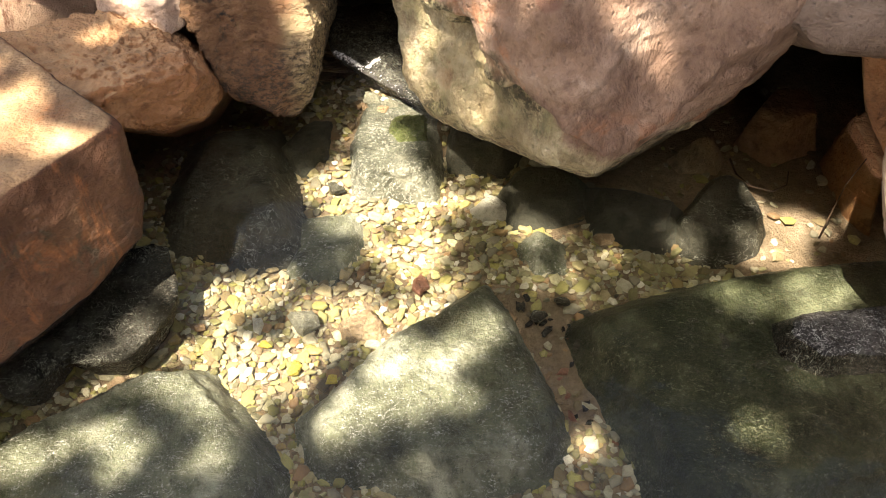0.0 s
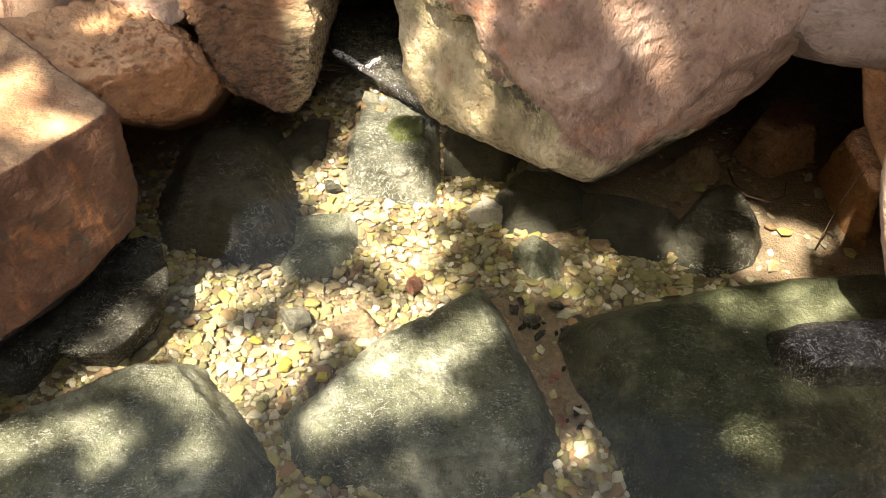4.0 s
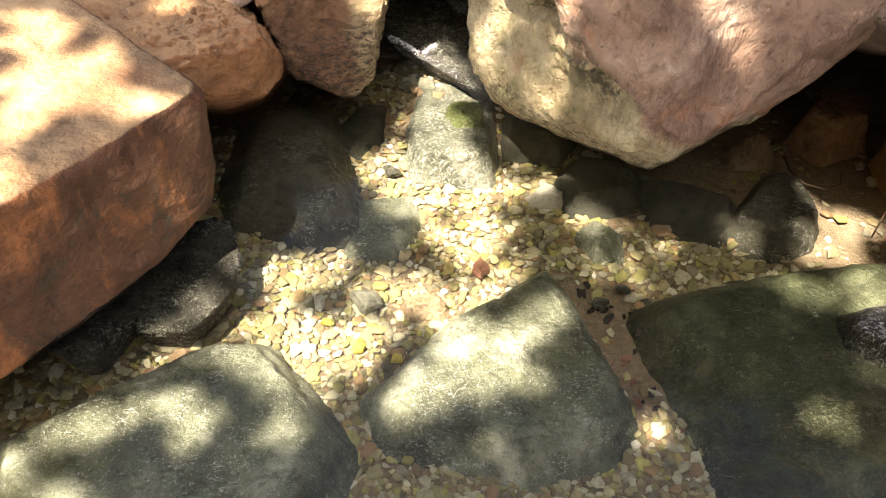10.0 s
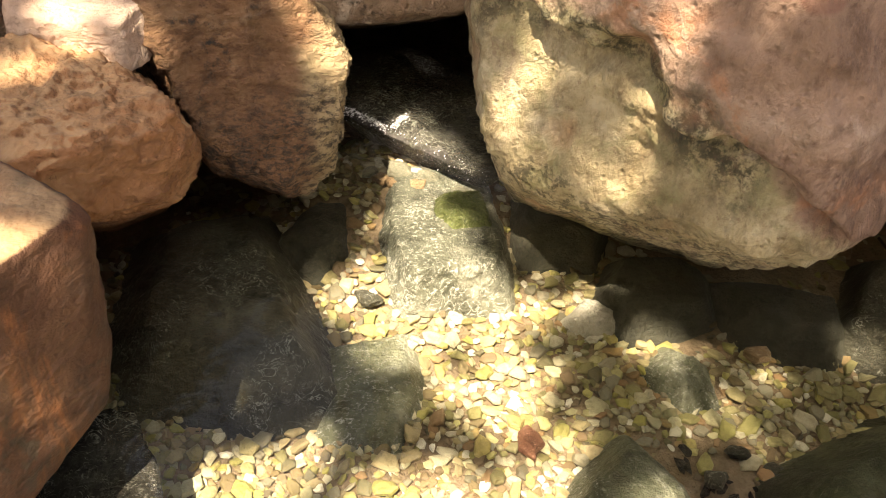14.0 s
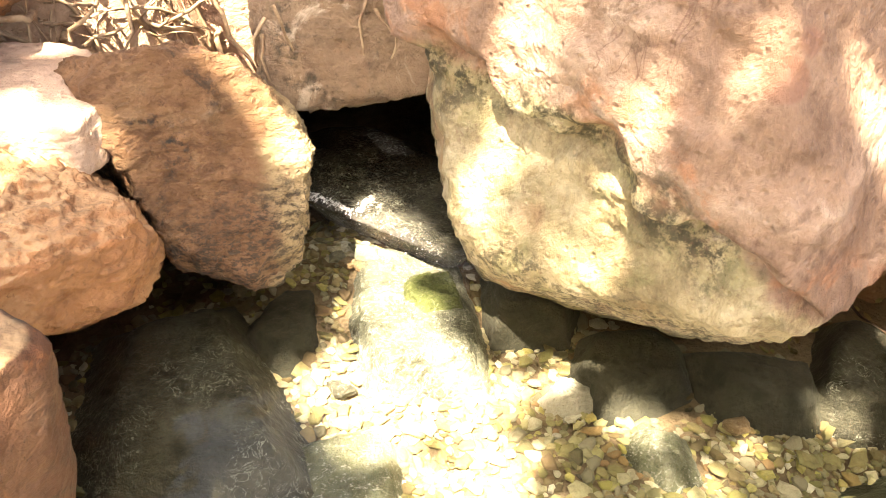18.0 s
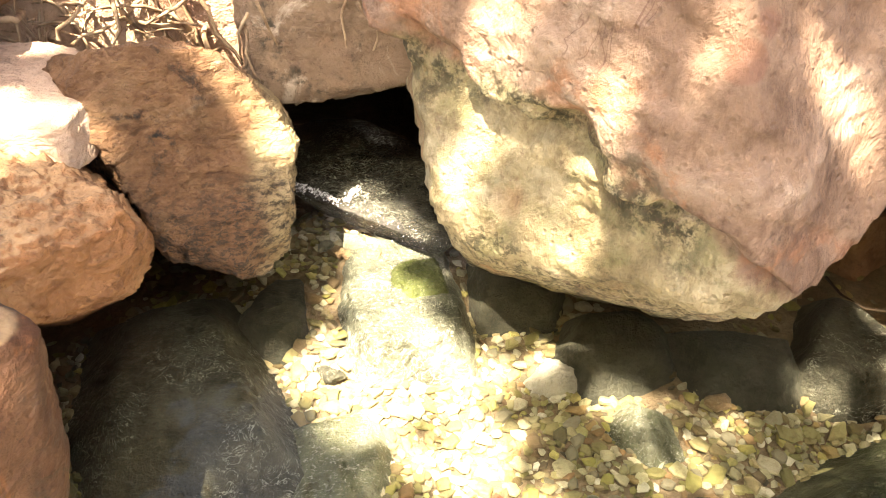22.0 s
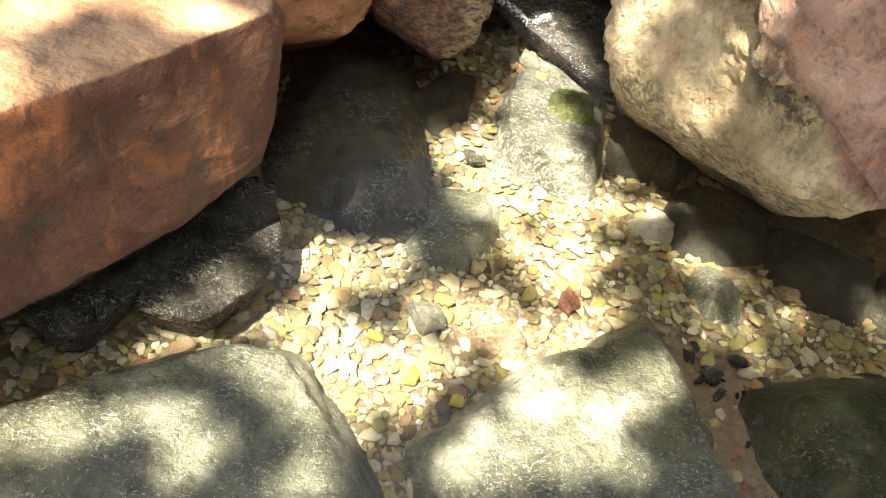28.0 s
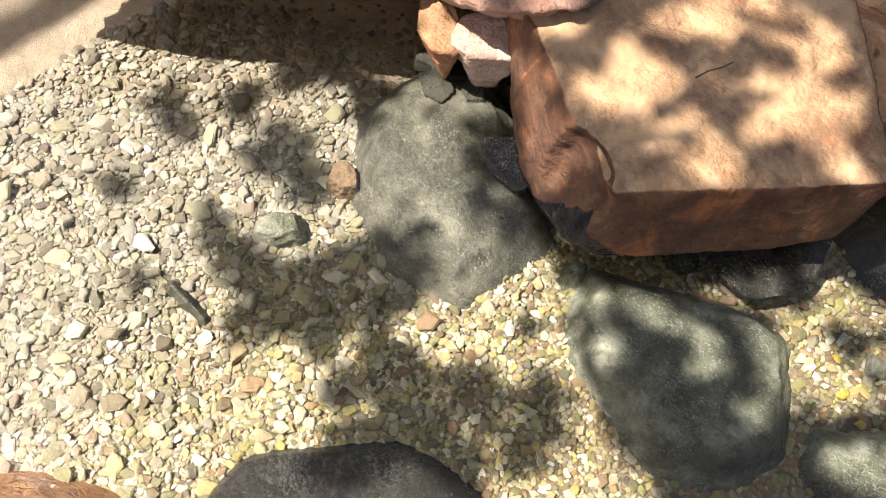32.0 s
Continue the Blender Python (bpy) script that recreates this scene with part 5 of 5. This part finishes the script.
for k in range(34):             # dark bits lying on the sand and on the green stone
    s = g.uniform(0, 1)
    x, y = (0.14 + 0.10 * s + g.normal(0, 0.035), 0.90 - 0.28 * s + g.normal(0, 0.03)) if k % 4 else (g.uniform(0.3, 0.55), g.uniform(0.66, 0.86))
    r = g.uniform(0.004, 0.010)
    z = 0.101 if k % 4 == 0 else float(ground_height(np.array([x]), np.array([y]))[0]) + 0.45 * r
    ob = new("flake", TINTED[(DARK_STONE, WET_STONE, RED_STONE, WET_STONE)[k % 4]][k // 4 % 4])
    ob.parent = ground
    ob.matrix_basis = pose(x, y, z, g.uniform(-12, 12), g.uniform(-12, 12), g.uniform(0, 360)) @ Matrix.Diagonal((1.3 * r, 0.8 * r, 0.3 * r, 1))


# ---- white flecks for foam and sun glints where the stream drops over the ledge ----
g = np.random.default_rng(91)
# near-white colour paints in the sparkle of sun on broken water
FOAM_GLINT = plain("foam", (0.78, 0.79, 0.78), (0.86, 0.87, 0.86), 90, 0.25)
fleck_v, fleck_f = [], []
u, f = ball(1)
flow = np.array([[0.676, -0.738, 0], [0.738, 0.676, 0], [0, 0, 1]])
for k in range(520):
    s, drop = 0.34 * g.uniform(0, 1), abs(g.normal(0, 0.004))
    if k % 3 == 0:              # a second tongue of white flecks from the notch
        s, drop = 0.36 + g.normal(0, 0.012), -g.uniform(0, 0.04)
    elif k % 7 == 0:
        s, drop = g.uniform(0.3, 1), abs(g.normal(0, 0.006))
    x, y = -0.215 + 0.178 * s - 0.676 * drop + g.normal(0, 0.002), 1.432 - 0.163 * s - 0.738 * drop + g.normal(0, 0.002)
    r = 0.0004 + 0.0007 * g.uniform(0, 1) ** 2
    z = WATER + 0.024 * float(smooth(0.03, -0.004, drop)) + 0.001
    fleck_f += (f + len(fleck_v)).tolist()
    fleck_v += ((u * r * (g.uniform(1.2, 3.2), 0.8, 0.5)) @ flow.T + (x, y, z)).tolist()
tagged(new("foam", mesh_of("foam", fleck_v, fleck_f, FOAM_GLINT)), "white flecks standing in for foam and sun glints where the stream drops over the ledge", "foam", kind="stuff")

# ---- dry stems, twigs, the cream container ----
def stem(name, points, radius, material, label, category, group=""):
    n = len(points)
    ob = new(name, mesh_of(name, *tube(points, [radius * (1 - 0.6 * k / n) for k in range(n)], 6), material))
    return tagged(ob, label, category, group)


def wander_line(g, start, way, length, bends=7, stray=0.35, floor=None):
    p, d, out = np.array(start, float), np.array(way, float), []
    for _ in range(bends):
        out.append(p.copy())
        d = d / np.linalg.norm(d) + g.normal(0, stray, 3) * (1, 1, 0.5)
        p = p + d / np.linalg.norm(d) * length / bends
        if floor is not None:
            p[0], p[1] = min(p[0], -0.27), max(p[1], 1.455)
            p[2] = max(p[2], float(ground_height(p[:1], p[1:2])[0]) + floor)
    return out


g = np.random.default_rng(8)
for k in range(90):
    x, y = g.uniform(-0.70, -0.22), g.uniform(1.44, 1.74)
    z = float(ground_height(np.array([x]), np.array([y]))[0]) + g.uniform(0.01, 0.05)
    a = g.uniform(0, 2 * np.pi)
    stem("dry_stem", wander_line(g, (x, y, z), (math.cos(a), math.sin(a) * 0.6, 0.1), g.uniform(0.14, 0.36), 9, 0.42, floor=0.008), g.uniform(0.0025, 0.0058), STRAW,
         "dry bent tan plant stem lying on the bank", "plant stem", "dry stems on the bank")
for x, y, z in ((-0.13, 1.47, 0.42), (-0.12, 1.462, 0.41), (-0.10, 1.47, 0.43), (-0.045, 1.43, 0.37), (-0.26, 1.46, 0.40), (-0.25, 1.45, 0.42), (-0.265, 1.455, 0.38)):
    stem("dry_stem", wander_line(g, (x, y, z), (g.uniform(-0.4, 0.4), -0.25, -1), 0.09, 6, 0.3), 0.0028, STRAW, "dry tan stem hanging over the brown boulder", "plant stem", "dry stems on the bank")
litter_v, litter_f = [], []
for k in range(420):
    x, y = g.uniform(-0.75, -0.2), g.uniform(1.42, 1.72)
    z = float(ground_height(np.array([x]), np.array([y]))[0]) + g.uniform(0.004, 0.03)
    a = g.uniform(0, 2 * np.pi)
    v, f = tube(wander_line(g, (x, y, z), (math.cos(a), math.sin(a), 0.1), g.uniform(0.03, 0.09), 4, 0.3, 0.004), [g.uniform(0.001, 0.002)] * 4, 4)
    litter_f += [tuple(i + len(litter_v) for i in q) for q in f]
    litter_v += v
litter = new("plant_litter", mesh_of("plant_litter", litter_v, litter_f, STRAW))
tagged(litter, "mat of short dry stalks on the bank", "plant litter", kind="stuff")

loop = [(0.535, 1.185, 0.085), (0.54, 1.15, 0.08), (0.56, 1.12, 0.078), (0.595, 1.105, 0.078), (0.625, 1.12, 0.08), (0.635, 1.15, 0.085)]
stem("twig", loop, 0.0022, TWIG, "thin dark twig bent in a loop on the sand", "twig")
stem("twig", [(0.675, 1.035, 0.03), (0.685, 1.05, 0.08), (0.70, 1.07, 0.13), (0.72, 1.08, 0.18)], 0.0016, TWIG, "thin dark stick leaning in the hollow", "twig")
stem("twig", [(-1.01, 1.02, 0.37), (-0.985, 1.03, 0.385), (-0.96, 1.045, 0.38)], 0.003, RED_STONE, "small reddish twig on the bank", "twig")
stem("twig", [(-0.80, 0.80, 0.41), (-0.795, 0.825, 0.412), (-0.785, 0.85, 0.411), (-0.78, 0.875, 0.41)], 0.0018, TWIG, "thin dark twig on the flat block", "twig")
CAN = ((-1.218, 0.748, 0.522), [(0, 90, 0.07), (0, -90, 0.066), (-62, 0, 0.07), (118, 0, 0.07), (28, 0, 0.125), (208, 0, 0.125), (-62, -40, 0.085), (28, -40, 0.135), (208, -40, 0.135), (28, 40, 0.14), (208, 40, 0.14)])
u, f = ball(5)
p = u * hewn(CAN[1], u, 9)[:, None]
along = p[:, 0] * math.cos(radians(28)) + p[:, 1] * math.sin(radians(28))
p[:, 2] += 0.012 * np.exp(-(along / 0.03) ** 2) * (p[:, 2] < 0)
canister = new("canister", mesh_of("canister", p, f, CREAM))
canister.location = CAN[0]
tagged(canister, "smooth cream plastic canister lying on the pink rock", "canister")
